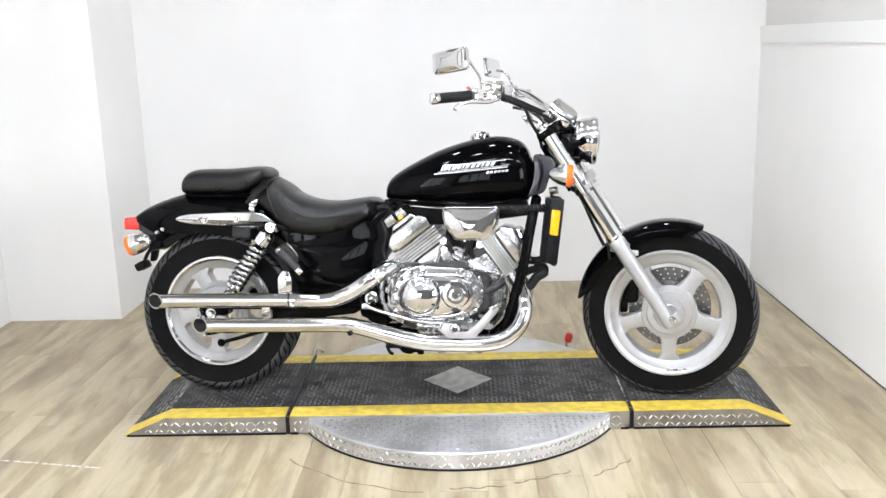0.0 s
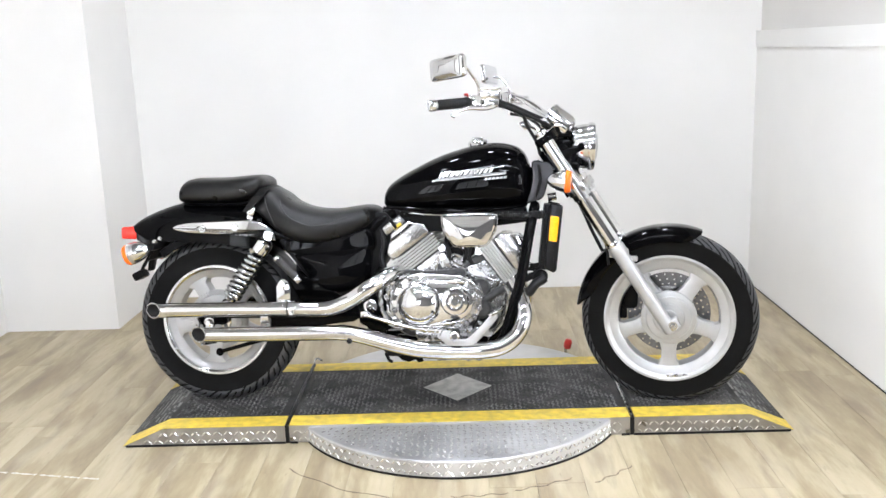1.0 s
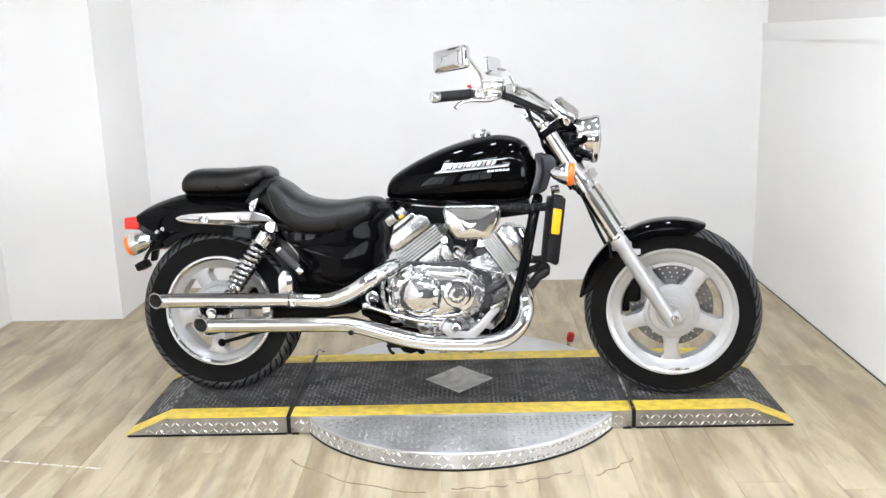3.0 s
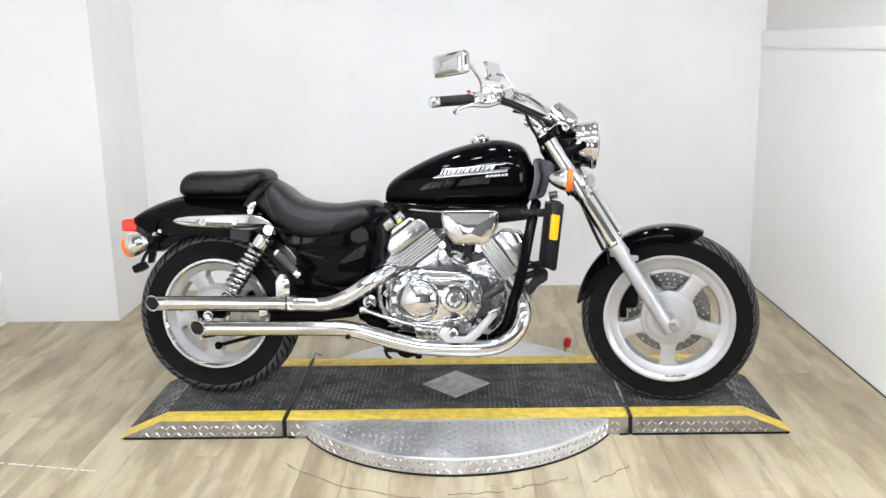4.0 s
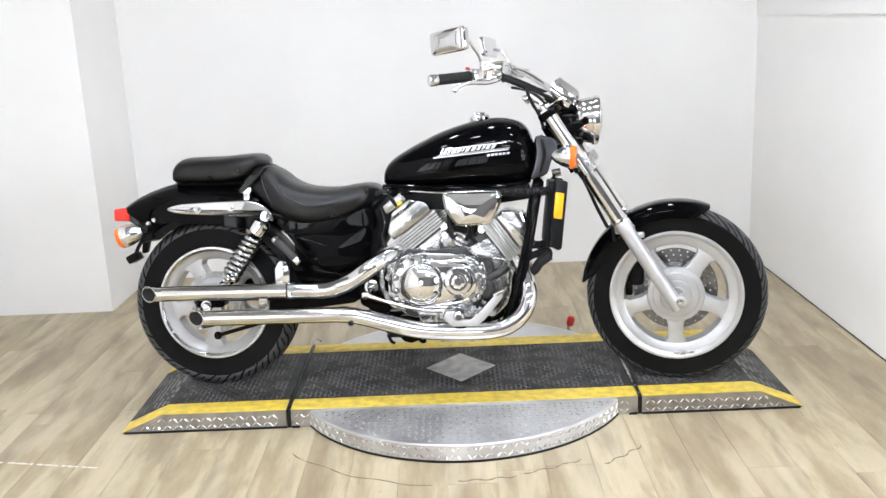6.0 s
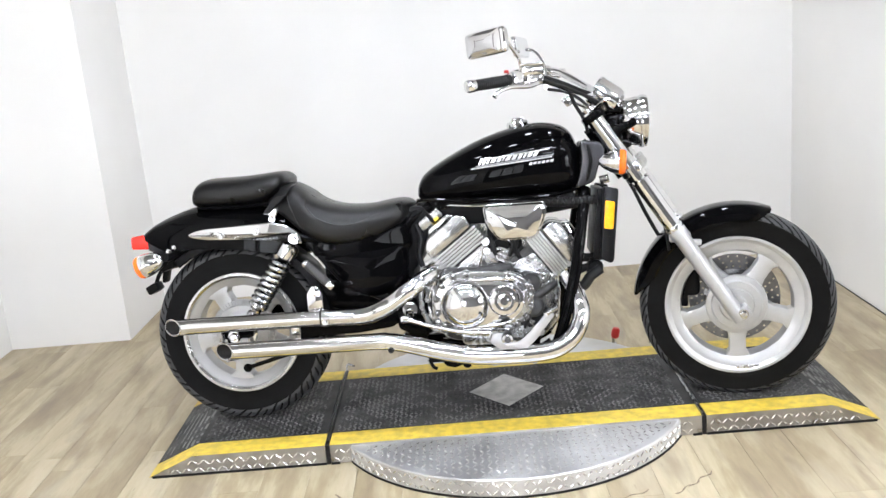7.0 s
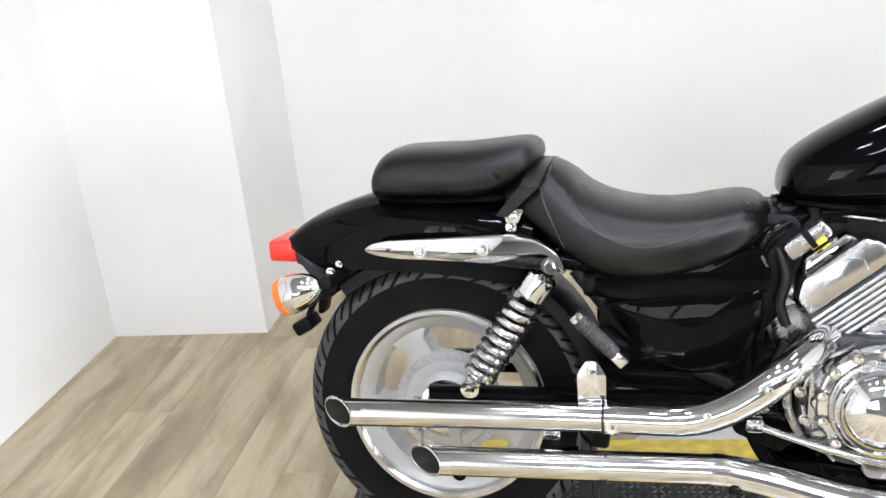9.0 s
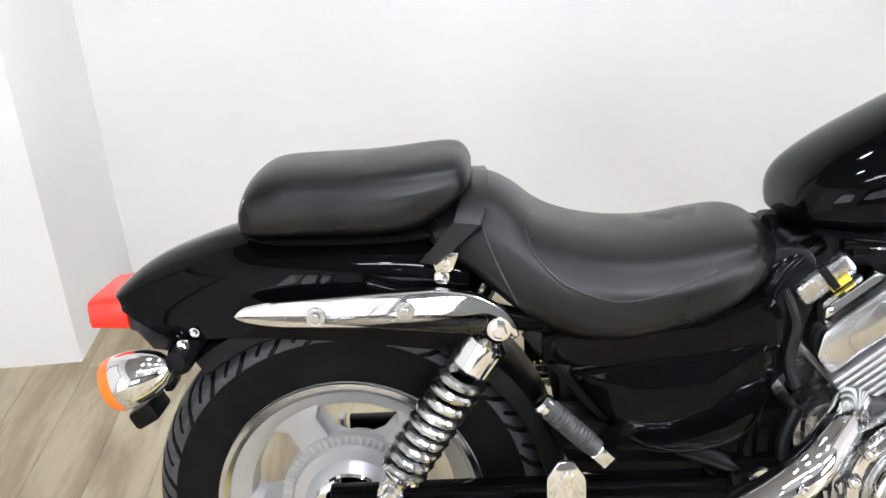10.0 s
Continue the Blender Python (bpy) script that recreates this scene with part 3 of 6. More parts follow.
def dust_and_sheen(ob, limit, rings=TYRE_STEPS + 1, n=TYRE_N):
    """The worn running surface, but for its grooves, is grey with dust and a painted sheen."""
    me = ob.data
    me.materials.append(TREAD)
    for p in me.polygons:
        i = min(v // n for v in p.vertices)
        if max(v // n for v in p.vertices) - i > 1 or i >= rings - 1:
            continue
        if abs((i + 0.5) / (rings - 1) - 0.5) * 2 < limit:
            if groove(i, p.vertices, me) < 0.0022:
                p.material_index = 1
    return ob


def groove(i, vs, me):
    """How far the deepest corner of a face lies under the tread's surface."""
    worst = 0.0
    for v in vs:
        co = me.vertices[v].co
        cx, r, half, bead = (FWX, 0.3155, 0.066, 0.227) if co.x > 0 else (RWX, 0.3110, 0.078, 0.203)
        k = v // TYRE_N
        full = bead + (r - bead) * abs(math.sin(math.pi * k / TYRE_STEPS)) ** 0.62
        worst = max(worst, full - math.hypot(co.x - cx, co.z - WZ))
    return worst


def ring_part(cx, profile, n=72):
    """Lathe about a wheel's axle, profile as (radius, y)."""
    return lathe(profile, (cx, 0, WZ), (0, 1, 0), n, closed=True)


def spoke(cx, angle, r0, r1, w0, w1, flare, y0, y1):
    poly = [(r0, -w0), (r0 + 0.4 * (r1 - r0), -w1), (r0 + 0.75 * (r1 - r0), -w1), (r1, -flare), (r1, flare), (r0 + 0.75 * (r1 - r0), w1), (r0 + 0.4 * (r1 - r0), w1), (r0, w0)]
    g = prism(poly, y0, y1, 0.006)
    return moved(g, pose(cx, 0, WZ, 0, -angle, 0))


def drilled_disc(cx, y, r0, r1, parent):
    """A thin steel ring with slanted rows of small round holes, cut through."""
    bm = bmesh.new()
    n, rows, thick = 30, 3, 0.005
    def at(q, a, dy):
        return bm.verts.new((cx + q * math.cos(a), y + dy, WZ + q * math.sin(a)))
    for side in (0.0, thick):
        for i in range(n):
            for k in range(rows):
                # a cell of the ring with an eight-sided hole in it
                q0, q1 = r0 + (r1 - r0) * k / rows, r0 + (r1 - r0) * (k + 1) / rows
                lean = 0.055 * k
                a0, a1 = 2 * math.pi * i / n + lean, 2 * math.pi * (i + 1) / n + lean
                qm, am = (q0 + q1) / 2, (a0 + a1) / 2
                edge = [(q0, a0), (q0, am), (q0, a1), (qm, a1), (q1, a1 + 0.0275), (q1, am + 0.0275), (q1, a0 + 0.0275), (qm, a0)]
                outer = [at(q, a, side) for q, a in edge]
                hole = []
                for m in range(8):
                    t = math.pi * (1.25 + m * 0.25)
                    hole.append(at(qm + 0.0036 * math.sin(t), am + 0.0036 * math.cos(t) / qm, side))
                for m in range(8):
                    bm.faces.new((outer[m], outer[(m + 1) % 8], hole[(m + 1) % 8], hole[m]))
                if side == 0.0:
                    deep = [bm.verts.new((v.co.x, y + thick, v.co.z)) for v in hole]
                    for m in range(8):
                        bm.faces.new((hole[m], hole[(m + 1) % 8], deep[(m + 1) % 8], deep[m]))
    for q in (r0, r1):
        ring = [[at(q, 2 * math.pi * j / 90, dy) for j in range(90)] for dy in (0.0, thick)]
        for j in range(90):
            bm.faces.new((ring[0][j], ring[0][(j + 1) % 90], ring[1][(j + 1) % 90], ring[1][j]))
    me = bpy.data.meshes.new("brake_disc")
    bm.to_mesh(me)
    bm.free()
    me.materials.append(DISC)
    ob = new("brake_disc", me)
    ob.parent = parent
    ob["label"] = "drilled steel brake disc"
    return ob


def front_wheel():
    w = new("front_wheel")
    w.parent = bike
    dust_and_sheen(part("tyre", tyre(FWX, 0.3155, 0.066, 0.227, blocks=26, slant=1.5), RUBBER, w, "black treaded front tyre"), 0.62)
    part("rim", ring_part(FWX, [(q * 0.978, y) for q, y in [(0.236, -0.050), (0.238, -0.044), (0.218, -0.042), (0.200, -0.038), (0.186, -0.030), (0.180, -0.010), (0.182, 0.026), (0.196, 0.036), (0.218, 0.040), (0.238, 0.044), (0.236, 0.050), (0.228, 0.050),
                                (0.222, 0.046), (0.214, 0.040), (0.214, -0.040), (0.222, -0.046), (0.228, -0.050)]]), SILVER, w, "silver cast rim")
    part("rim_lip", ring_part(FWX, [(q * 0.978, y) for q, y in [(0.2375, -0.0515), (0.2365, -0.0535), (0.229, -0.0535), (0.2205, -0.0480), (0.2205, -0.0455), (0.229, -0.0512)]]), SILVER, w, "polished rim lip")
    for i in range(5):
        part("spoke", spoke(FWX, 54 + 72 * i, 0.066, 0.192, 0.040, 0.027, 0.050, -0.030, 0.020), SILVER, w)
    part("hub", lathe([(0, -0.058), (0.030, -0.058), (0.034, -0.054), (0.052, -0.052), (0.056, -0.047), (0.078, -0.046), (0.083, -0.041), (0.097, -0.038), (0.100, -0.030), (0.096, -0.018), (0.075, 0.01), (0.06, 0.055), (0, 0.055)], (FWX, 0, WZ), (0, 1, 0), 56), SILVER, w, "silver stepped hub")
    drilled_disc(FWX, 0.062, 0.098, 0.150, w)
    part("disc_carrier", lathe([(0, 0.052), (0.10, 0.056), (0.10, 0.061), (0, 0.064)], (FWX, 0, WZ), (0, 1, 0), 40), CASTALU, w)
    part("valve", tube([(FWX - 0.205, -0.012, WZ - 0.045), (FWX - 0.165, -0.016, WZ - 0.036)], 0.004, 8), BLACKRUB, w)
    part("balance_weight", block(FWX + 0.03, -0.047, WZ - 0.212, 0.075, 0.006, 0.012, 0.002), CASTALU, w)
    return w


def rear_wheel():
    w = new("rear_wheel")
    w.parent = bike
    dust_and_sheen(part("tyre", tyre(RWX, 0.3110, 0.078, 0.203, blocks=30, slant=-1.4), RUBBER, w, "wide black treaded rear tyre"), 0.66)
    part("rim", ring_part(RWX, [(0.967 * q, y) for q, y in [(0.214, -0.064), (0.216, -0.058), (0.199, -0.054), (0.182, -0.046), (0.168, -0.036), (0.164, -0.010), (0.168, 0.028), (0.180, 0.040), (0.199, 0.050), (0.216, 0.058), (0.214, 0.064), (0.206, 0.064),
                                (0.200, 0.058), (0.194, 0.050), (0.194, -0.050), (0.200, -0.058), (0.206, -0.064)]]), SILVER, w, "silver cast rim")
    part("rim_lip", ring_part(RWX, [(0.967 * q, y) for q, y in [(0.2155, -0.0655), (0.2145, -0.0675), (0.206, -0.0675), (0.1985, -0.0615), (0.1985, -0.0590), (0.206, -0.0650)]]), POLISHED, w, "polished rim lip")
    for i in range(5):
        part("spoke", spoke(RWX, 47 + 72 * i, 0.060, 0.172, 0.050, 0.027, 0.056, -0.040, 0.020), SILVER, w)
    rib = part("hub_rib", block(0.104, -0.0455, 0, 0.016, 0.008, 0.0058, 0.0018), SILVER, w)
    rib.matrix_local = pose(RWX, 0, WZ)
    for i in range(1, 60):
        other = new("hub_rib", rib.data)
        other.parent = w
        other.matrix_local = pose(RWX, 0, WZ, 0, 6 * i, 0)
    part("hub", lathe([(0, -0.070), (0.060, -0.070), (0.066, -0.066), (0.074, -0.054), (0.092, -0.052), (0.096, -0.046), (0.112, -0.046), (0.113, -0.03), (0.09, 0.0), (0.07, 0.06), (0, 0.06)], (RWX, 0, WZ), (0, 1, 0), 56), SILVER, w, "ribbed silver hub")
    part("hub_cover", lathe([(0.0, -0.080), (0.040, -0.078), (0.056, -0.074), (0.060, -0.069), (0, -0.066)], (RWX, 0, WZ), (0, 1, 0), 40), CHROME, w)
    return w


def fork():
    d = V((0.392 - 0.829, 0, 0.964 - 0.281)).normalized()
    ax = V((FWX + 0.001, 0, WZ - 0.020))
    for s in (-1, 1):
        y = 0.110 * s
        a = ax + V((0, y, 0))
        leg = part("fork_leg", joined(tube([a - d * 0.012, a + d * 0.330], [0.0245, 0.0265, 0.0265], 24, 1), lathe([(0.0, 0), (0.0285, 0), (0.0300, 0.006), (0.0300, 0.030), (0.0270, 0.036), (0, 0.036)], a + d * 0.318, d, 24)), SILVER, bike, "silver cast lower fork leg")
        part("axle_clamp", moved(block(0.012, y, 0.004, 0.060, 0.040, 0.044, 0.006, 0.012), Matrix.Translation(ax) @ pose(0, 0, 0, 0, -32, 0)), SILVER, leg)
        part("axle_nut", hexbolt((ax.x + 0.012, y + 0.020 * s, ax.z + 0.012), 0.011, 0.016, (0, s, 0)), POLISHED, leg)
        part("fender_lug", moved(block(0.030, y - 0.004 * s, 0, 0.040, 0.014, 0.020, 0.003, 0.006), Matrix.Translation(a + d * 0.295 - V((0, y, 0)))), SILVER, leg)
        part("fork_tube", tube([a + d * 0.33, a + d * 0.60], 0.0205, 24, 1), CHROME, bike, "chrome fork tube")
        cover = part("fork_cover", joined(tube([a + d * 0.355, a + d * 0.545], [0.0265, 0.0275], 24, 1), lathe([(0.029, 0), (0.0295, 0.003), (0.0295, 0.012), (0.0285, 0.015), (0.02, 0.015)], a + d * 0.350, d, 24)), CHROME, bike, "chrome fork cover")
        part("upper_cover", joined(tube([a + d * 0.555, a + d * 0.625], [0.0325, 0.0320], 24, 1), tube([a + d * 0.625, a + d * 0.800], [0.0275, 0.0270], 24, 1)), CHROME, cover)
        part("fork_cap", lathe([(0, 0), (0.024, 0), (0.024, 0.012), (0.018, 0.018), (0, 0.019)], a + d * 0.82, d, 20), CHROME, cover)
    for k, t, r in ((0.590, 0.032, 0.034), (0.800, 0.026, 0.032)):
        c = ax + d * k
        p = rounded([(-0.034, -0.140), (0.040, -0.140), (0.050, 0), (0.040, 0.140), (-0.034, 0.140), (-0.052, 0)], 0.03)
        g = moved(prism(p, -t / 2, t / 2, 0.004), Matrix.Translation(c) @ pose(0, 0, 0, 0, 32.6 * -1, 0) @ pose(0, 0, 0, 90, 0, 0))
        part("triple_clamp", g, POLISHED if k < 0.7 else SATIN, bike)
    part("steering_head", tube([ax + d * 0.56 + V((-0.040, 0, 0)), ax + d * 0.755 + V((-0.040, 0, 0))], 0.030, 20, 1), SATIN, bike)


def front_fender():
    c = V((FWX, 0, WZ))
    rings, n = [], 20
    a0, a1, m = 172, 70, 34
    for i in range(m + 1):
        a = radians(a0 + (a1 - a0) * i / m)
        u = i / m
        end = min(1.0, math.sin(math.pi * min(u * 3.2, 0.5)), math.sin(math.pi * min((1 - u) * 4.5, 0.5)))
        drop = 0.004 + 0.044 * end
        half = 0.050 + 0.028 * end
        ring = []
        for j in range(n):
            w = -1 + 2 * j / (n - 1)
            y = half * math.copysign(min(1, abs(w) * 1.25) ** 0.9, w)
            f = max(0.0, (abs(w) - 0.35) / 0.65)
            r = 0.337 - drop * f ** 1.8 - 0.004 * abs(w)
            ring.append((r, y))
        outer = [(c.x + r * math.cos(a), y, c.z + r * math.sin(a)) for r, y in ring]
        inner = [(c.x + (r - 0.004) * math.cos(a), y * 0.955, c.z + (r - 0.004) * math.sin(a)) for r, y in reversed(ring)]
        rings.append(outer + inner)
    f = part("front_fender", loft(rings), GLOSS, bike, "glossy black front fender")
    for s in (-1, 1):
        part("fender_bracket", block(FWX - 0.175, 0.083 * s, WZ + 0.245, 0.070, 0.006, 0.036, 0.002, 0.01), SILVER, f)
        part("bolt", hexbolt((FWX - 0.150, 0.086 * s, WZ + 0.250), 0.006, 0.008, (0, s, 0)), CHROME, f)
    return f


def arch_shell(stations, thick=0.004, n=22, flat=0.30):
    """Inverted U across y: stations (x, top, bottom, half width)."""
    rings = []
    for x, top, bot, w in stations:
        o = []
        h = top - bot
        r = min(w, h) * 0.95
        for j in range(n):
            u = -1 + 2 * j / (n - 1)
            if abs(u) > 1 - flat:
                k = (abs(u) - (1 - flat)) / flat
                y, z = w, top - r * 0.75 - (h - r * 0.75) * k
            else:
                a = math.pi / 2 * abs(u) / (1 - flat)
                y, z = w * math.sin(a) ** 0.8, top - r * 0.75 * (1 - math.cos(a)) ** 0.9
            o.append((x, math.copysign(y, u), z))
        i = [(x, y * (1 - thick / w), z - (thick if abs(y) < w * 0.98 else 0)) for x, y, z in reversed(o)]
        rings.append(o + i)
    return loft(rings)


def rear_fender():
    st = spread([(-1.163, 0.660, 0.653, 0.050), (-1.145, 0.676, 0.648, 0.072), (-1.112, 0.698, 0.630, 0.088), (-1.060, 0.721, 0.606, 0.097), (-0.980, 0.745, 0.608, 0.104), (-0.880, 0.757, 0.602, 0.108),
                 (-0.780, 0.757, 0.592, 0.110), (-0.700, 0.750, 0.580, 0.110), (-0.640, 0.735, 0.580, 0.110)], 4)
    st = [(x - 0.005 * max(0.0, (-1.0 - x) / 0.16), top + 0.003, bot, w) for x, top, bot, w in st]
    f = part("rear_fender", arch_shell(st), GLOSS, bike, "glossy black rear fender")
    return f


def arc_guard(cx, r, half, a0, a1, thick=0.004, m=24):
    rings = []
    for i in range(m + 1):
        a = radians(a0 + (a1 - a0) * i / m)
        prof = [(r - 0.03, -half), (r - 0.006, -half * 0.96), (r, -half * 0.8), (r, half * 0.8), (r - 0.006, half * 0.96), (r - 0.03, half)]
        prof = prof + [(q - thick, y * 0.95) for q, y in reversed(prof)]
        rings.append([(cx + q * math.cos(a), y, WZ + q * math.sin(a)) for q, y in prof])
    return loft(rings)


def bodywork():
    front_wheel()
    rear_wheel()
    fork()
    front_fender()
    f = rear_fender()
    part("mudguard", arc_guard(RWX, 0.338, 0.092, -12, 128), PLASTIC, f, "matt black inner mudguard")
    part("bolt", hexbolt((-1.035, -0.1025, 0.618), 0.005, 0.006), CHROME, f)

    st = spread([(-0.190, 0.760, 0.728, 0.050, 0.5), (-0.180, 0.790, 0.722, 0.085, 0.45), (-0.155, 0.818, 0.718, 0.105, 0.42), (-0.095, 0.855, 0.714, 0.126, 0.40), (0.010, 0.905, 0.712, 0.146, 0.40), (0.115, 0.938, 0.712, 0.156, 0.42),
                 (0.200, 0.952, 0.712, 0.158, 0.45), (0.262, 0.949, 0.713, 0.155, 0.47), (0.312, 0.931, 0.716, 0.142, 0.48), (0.340, 0.895, 0.722, 0.118, 0.48), (0.352, 0.850, 0.740, 0.080, 0.48), (0.355, 0.825, 0.770, 0.040, 0.5)], 4)
    st = [(q[0], q[1] - 0.004, *q[2:]) for q in st]
    tank = part("fuel_tank", body_loft(st, 44, 2.3, 3.6), GLOSS, bike, "glossy black teardrop fuel tank", 45)
    part("tank_seam", tube([(-0.17, -0.098, 0.722), (-0.05, -0.132, 0.713), (0.12, -0.148, 0.709), (0.25, -0.146, 0.710), (0.335, -0.110, 0.722)], 0.006, 10), GLOSS, tank)
    part("tank_seam", tube([(-0.17, 0.098, 0.722), (-0.05, 0.132, 0.713), (0.12, 0.148, 0.709), (0.25, 0.146, 0.710), (0.335, 0.110, 0.722)], 0.006, 10), GLOSS, tank)
    cap = part("filler_cap", lathe([(0, -0.01), (0.036, -0.01), (0.038, 0.004), (0.034, 0.012), (0.020, 0.016), (0, 0.017)], (0.158, 0, 0.945), (-0.12, 0, 1), 32), CHROME, tank, "chrome filler cap")
    part("cap_lever", block(0.158, 0, 0.965, 0.040, 0.012, 0.008, 0.002), CHROME, cap)
    badge_on(tank)
    part("tank_tab", block(-0.155, -0.060, 0.735, 0.014, 0.05, 0.020, 0.003), CHROME, tank)

    st = spread([(-0.700, 0.764, 0.742, 0.060, 0.3), (-0.690, 0.782, 0.730, 0.105, 0.3), (-0.660, 0.802, 0.708, 0.125, 0.3), (-0.632, 0.812, 0.684, 0.138, 0.3), (-0.600, 0.807, 0.652, 0.150, 0.34), (-0.568, 0.788, 0.624, 0.160, 0.42), (-0.535, 0.760, 0.603, 0.168, 0.45),
                 (-0.490, 0.739, 0.585, 0.172, 0.46), (-0.430, 0.726, 0.582, 0.171, 0.46), (-0.360, 0.724, 0.592, 0.165, 0.46), (-0.300, 0.732, 0.610, 0.158, 0.48), (-0.258, 0.736, 0.634, 0.144, 0.5), (-0.232, 0.733, 0.654, 0.122, 0.5), (-0.216, 0.724, 0.671, 0.096, 0.5), (-0.206, 0.712, 0.684, 0.064, 0.5), (-0.202, 0.702, 0.692, 0.03, 0.5)], 4)
    st = [(q[0], q[1] - 0.005, *q[2:]) for q in st]
    seat = part("rider_seat", body_loft(st, 48, 2.45, 3.4), LEATHER, bike, "scooped black vinyl rider seat", 50)
    def on_seat(x, z):
        # the seat's side at that place
        a = min(st, key=lambda q: abs(q[0] - x))
        zm = a[2] + (a[1] - a[2]) * a[4]
        k = (z - zm) / (a[1] - zm) if z > zm else (zm - z) / (zm - a[2])
        e = 2.45 if z > zm else 3.4
        return (x, -a[3] * (1 - min(0.99, k) ** e) ** (1 / e) + 0.0005, z)
    for line in ([(-0.628, 0.795), (-0.620, 0.770), (-0.611, 0.738), (-0.589, 0.686), (-0.575, 0.655)],
                 [(-0.562, 0.752), (-0.551, 0.724), (-0.530, 0.700), (-0.505, 0.681), (-0.446, 0.660), (-0.386, 0.664), (-0.340, 0.680), (-0.310, 0.691)]):
        part("seat_seam", tube([on_seat(x, z) for x, z in smooth_pairs(line)], 0.0019, 8, 1), PIPING, seat)
    st = spread([(-0.948, 0.786, 0.758, 0.085, 0.45), (-0.944, 0.810, 0.750, 0.112, 0.45), (-0.931, 0.833, 0.746, 0.124, 0.45), (-0.904, 0.844, 0.744, 0.129, 0.45), (-0.850, 0.846, 0.742, 0.128, 0.45), (-0.780, 0.846, 0.741, 0.132, 0.45), (-0.720, 0.850, 0.746, 0.132, 0.45),
                 (-0.680, 0.853, 0.760, 0.128, 0.45), (-0.652, 0.852, 0.782, 0.118, 0.45), (-0.637, 0.842, 0.800, 0.098, 0.45), (-0.630, 0.828, 0.812, 0.06, 0.5)], 4)
    st = [(q[0] - 0.006 * max(0.0, (-0.80 - q[0]) / 0.14), q[1] - 0.003, *q[2:]) for q in st]
    pill = part("pillion_seat", body_loft(st, 44, 2.7, 3.2), LEATHER, bike, "padded black vinyl pillion seat", 50)
    part("seat_base", body_loft(spread([(-0.955, 0.752, 0.740, 0.075, 0.5), (-0.90, 0.752, 0.734, 0.105, 0.5), (-0.75, 0.750, 0.732, 0.112, 0.5), (-0.66, 0.760, 0.735, 0.105, 0.5)]), 24), PLASTIC, pill)
    # strap over the step between the seats
    half = [(-0.704, -0.128, 0.714), (-0.680, -0.137, 0.742), (-0.656, -0.136, 0.768), (-0.645, -0.100, 0.796), (-0.641, 0, 0.809)]
    whole = half + [(x, -y, z) for x, y, z in reversed(half[:-1])]
    strap = [whole, [(x + (0.022 if z < 0.73 else 0.030 if z < 0.75 else 0.036), y * 1.07, z - 0.002) for x, y, z in whole]]
    vs = [p for r in strap for p in r] + [(x, y * 1.02, z + 0.002) for r in strap for x, y, z in r]
    n = 9
    fs = []
    for i in range(n - 1):
        fs += [(i, i + 1, n + i + 1, n + i), (2 * n + i, 3 * n + i, 3 * n + i + 1, 2 * n + i + 1), (i, 2 * n + i, 2 * n + i + 1, i + 1), (n + i, n + i + 1, 3 * n + i + 1, 3 * n + i)]
    part("seat_strap", (vs, fs), LEATHER, bike, "black vinyl strap between the seats")
    part("strap_bracket", prism(rounded([(-0.690, 0.730), (-0.650, 0.728), (-0.662, 0.700), (-0.684, 0.700)], 0.006), -0.136, -0.130, 0.002), CHROME, bike)
    part("bolt", hexbolt((-0.670, -0.136, 0.716), 0.006, 0.007), CHROME, bike)
    part("bolt", hexbolt((-0.676, -0.132, 0.694), 0.007, 0.006), CHROME, bike)

    for s in (-1, 1):
        poly = rounded([(-0.514, 0.553), (-0.440, 0.563), (-0.363, 0.571), (-0.296, 0.576), (-0.236, 0.590), (-0.226, 0.560), (-0.231, 0.512), (-0.248, 0.462), (-0.272, 0.437), (-0.330, 0.419), (-0.372, 0.420), (-0.418, 0.436), (-0.452, 0.466), (-0.486, 0.512)], 0.016, 4)
        g = prism(poly, -0.152, -0.06, 0.016, 0.009)
        cover = part("side_cover", g if s < 0 else mirrored(g), GLOSS, bike, "glossy black side cover")
        # added rim, shaped to catch the lamp glints of the cover's rounded edge
        edge = [(x, -0.1385, z) for x, z in inset(poly, 0.001)]
        lip = tube(edge + edge[:1], 0.0042, 10, 1)
        part("cover_lip", lip if s < 0 else mirrored(lip), GLOSS, cover)
        poly = rounded([(-0.546, 0.560), (-0.548, 0.606), (-0.400, 0.624), (-0.300, 0.632), (-0.250, 0.650), (-0.229, 0.648), (-0.215, 0.618), (-0.212, 0.578), (-0.232, 0.556), (-0.400, 0.544)], 0.012, 4)
        g = prism(poly, -0.144, -0.04, 0.012, 0.003)
        part("seat_rail_panel", g if s < 0 else mirrored(g), GLOSS, bike)

    # tail lamp, signals, number plate bracket
    tail = part("tail_lamp", joined(body_loft([(-1.142, 0.658, 0.606, 0.066, 0.5), (-1.130, 0.664, 0.602, 0.072, 0.5), (-1.112, 0.640, 0.575, 0.070, 0.5), (-1.070, 0.612, 0.560, 0.050, 0.5)], 24, 5, 5)), SHROUD, bike, "grey tail lamp base")
    part("tail_lens", body_loft([(-1.200, 0.657, 0.620, 0.066, 0.5), (-1.197, 0.661, 0.616, 0.070, 0.5), (-1.147, 0.664, 0.614, 0.074, 0.5), (-1.141, 0.662, 0.616, 0.072, 0.5)], 28, 8, 8), RED, tail, "red tail lamp lens")
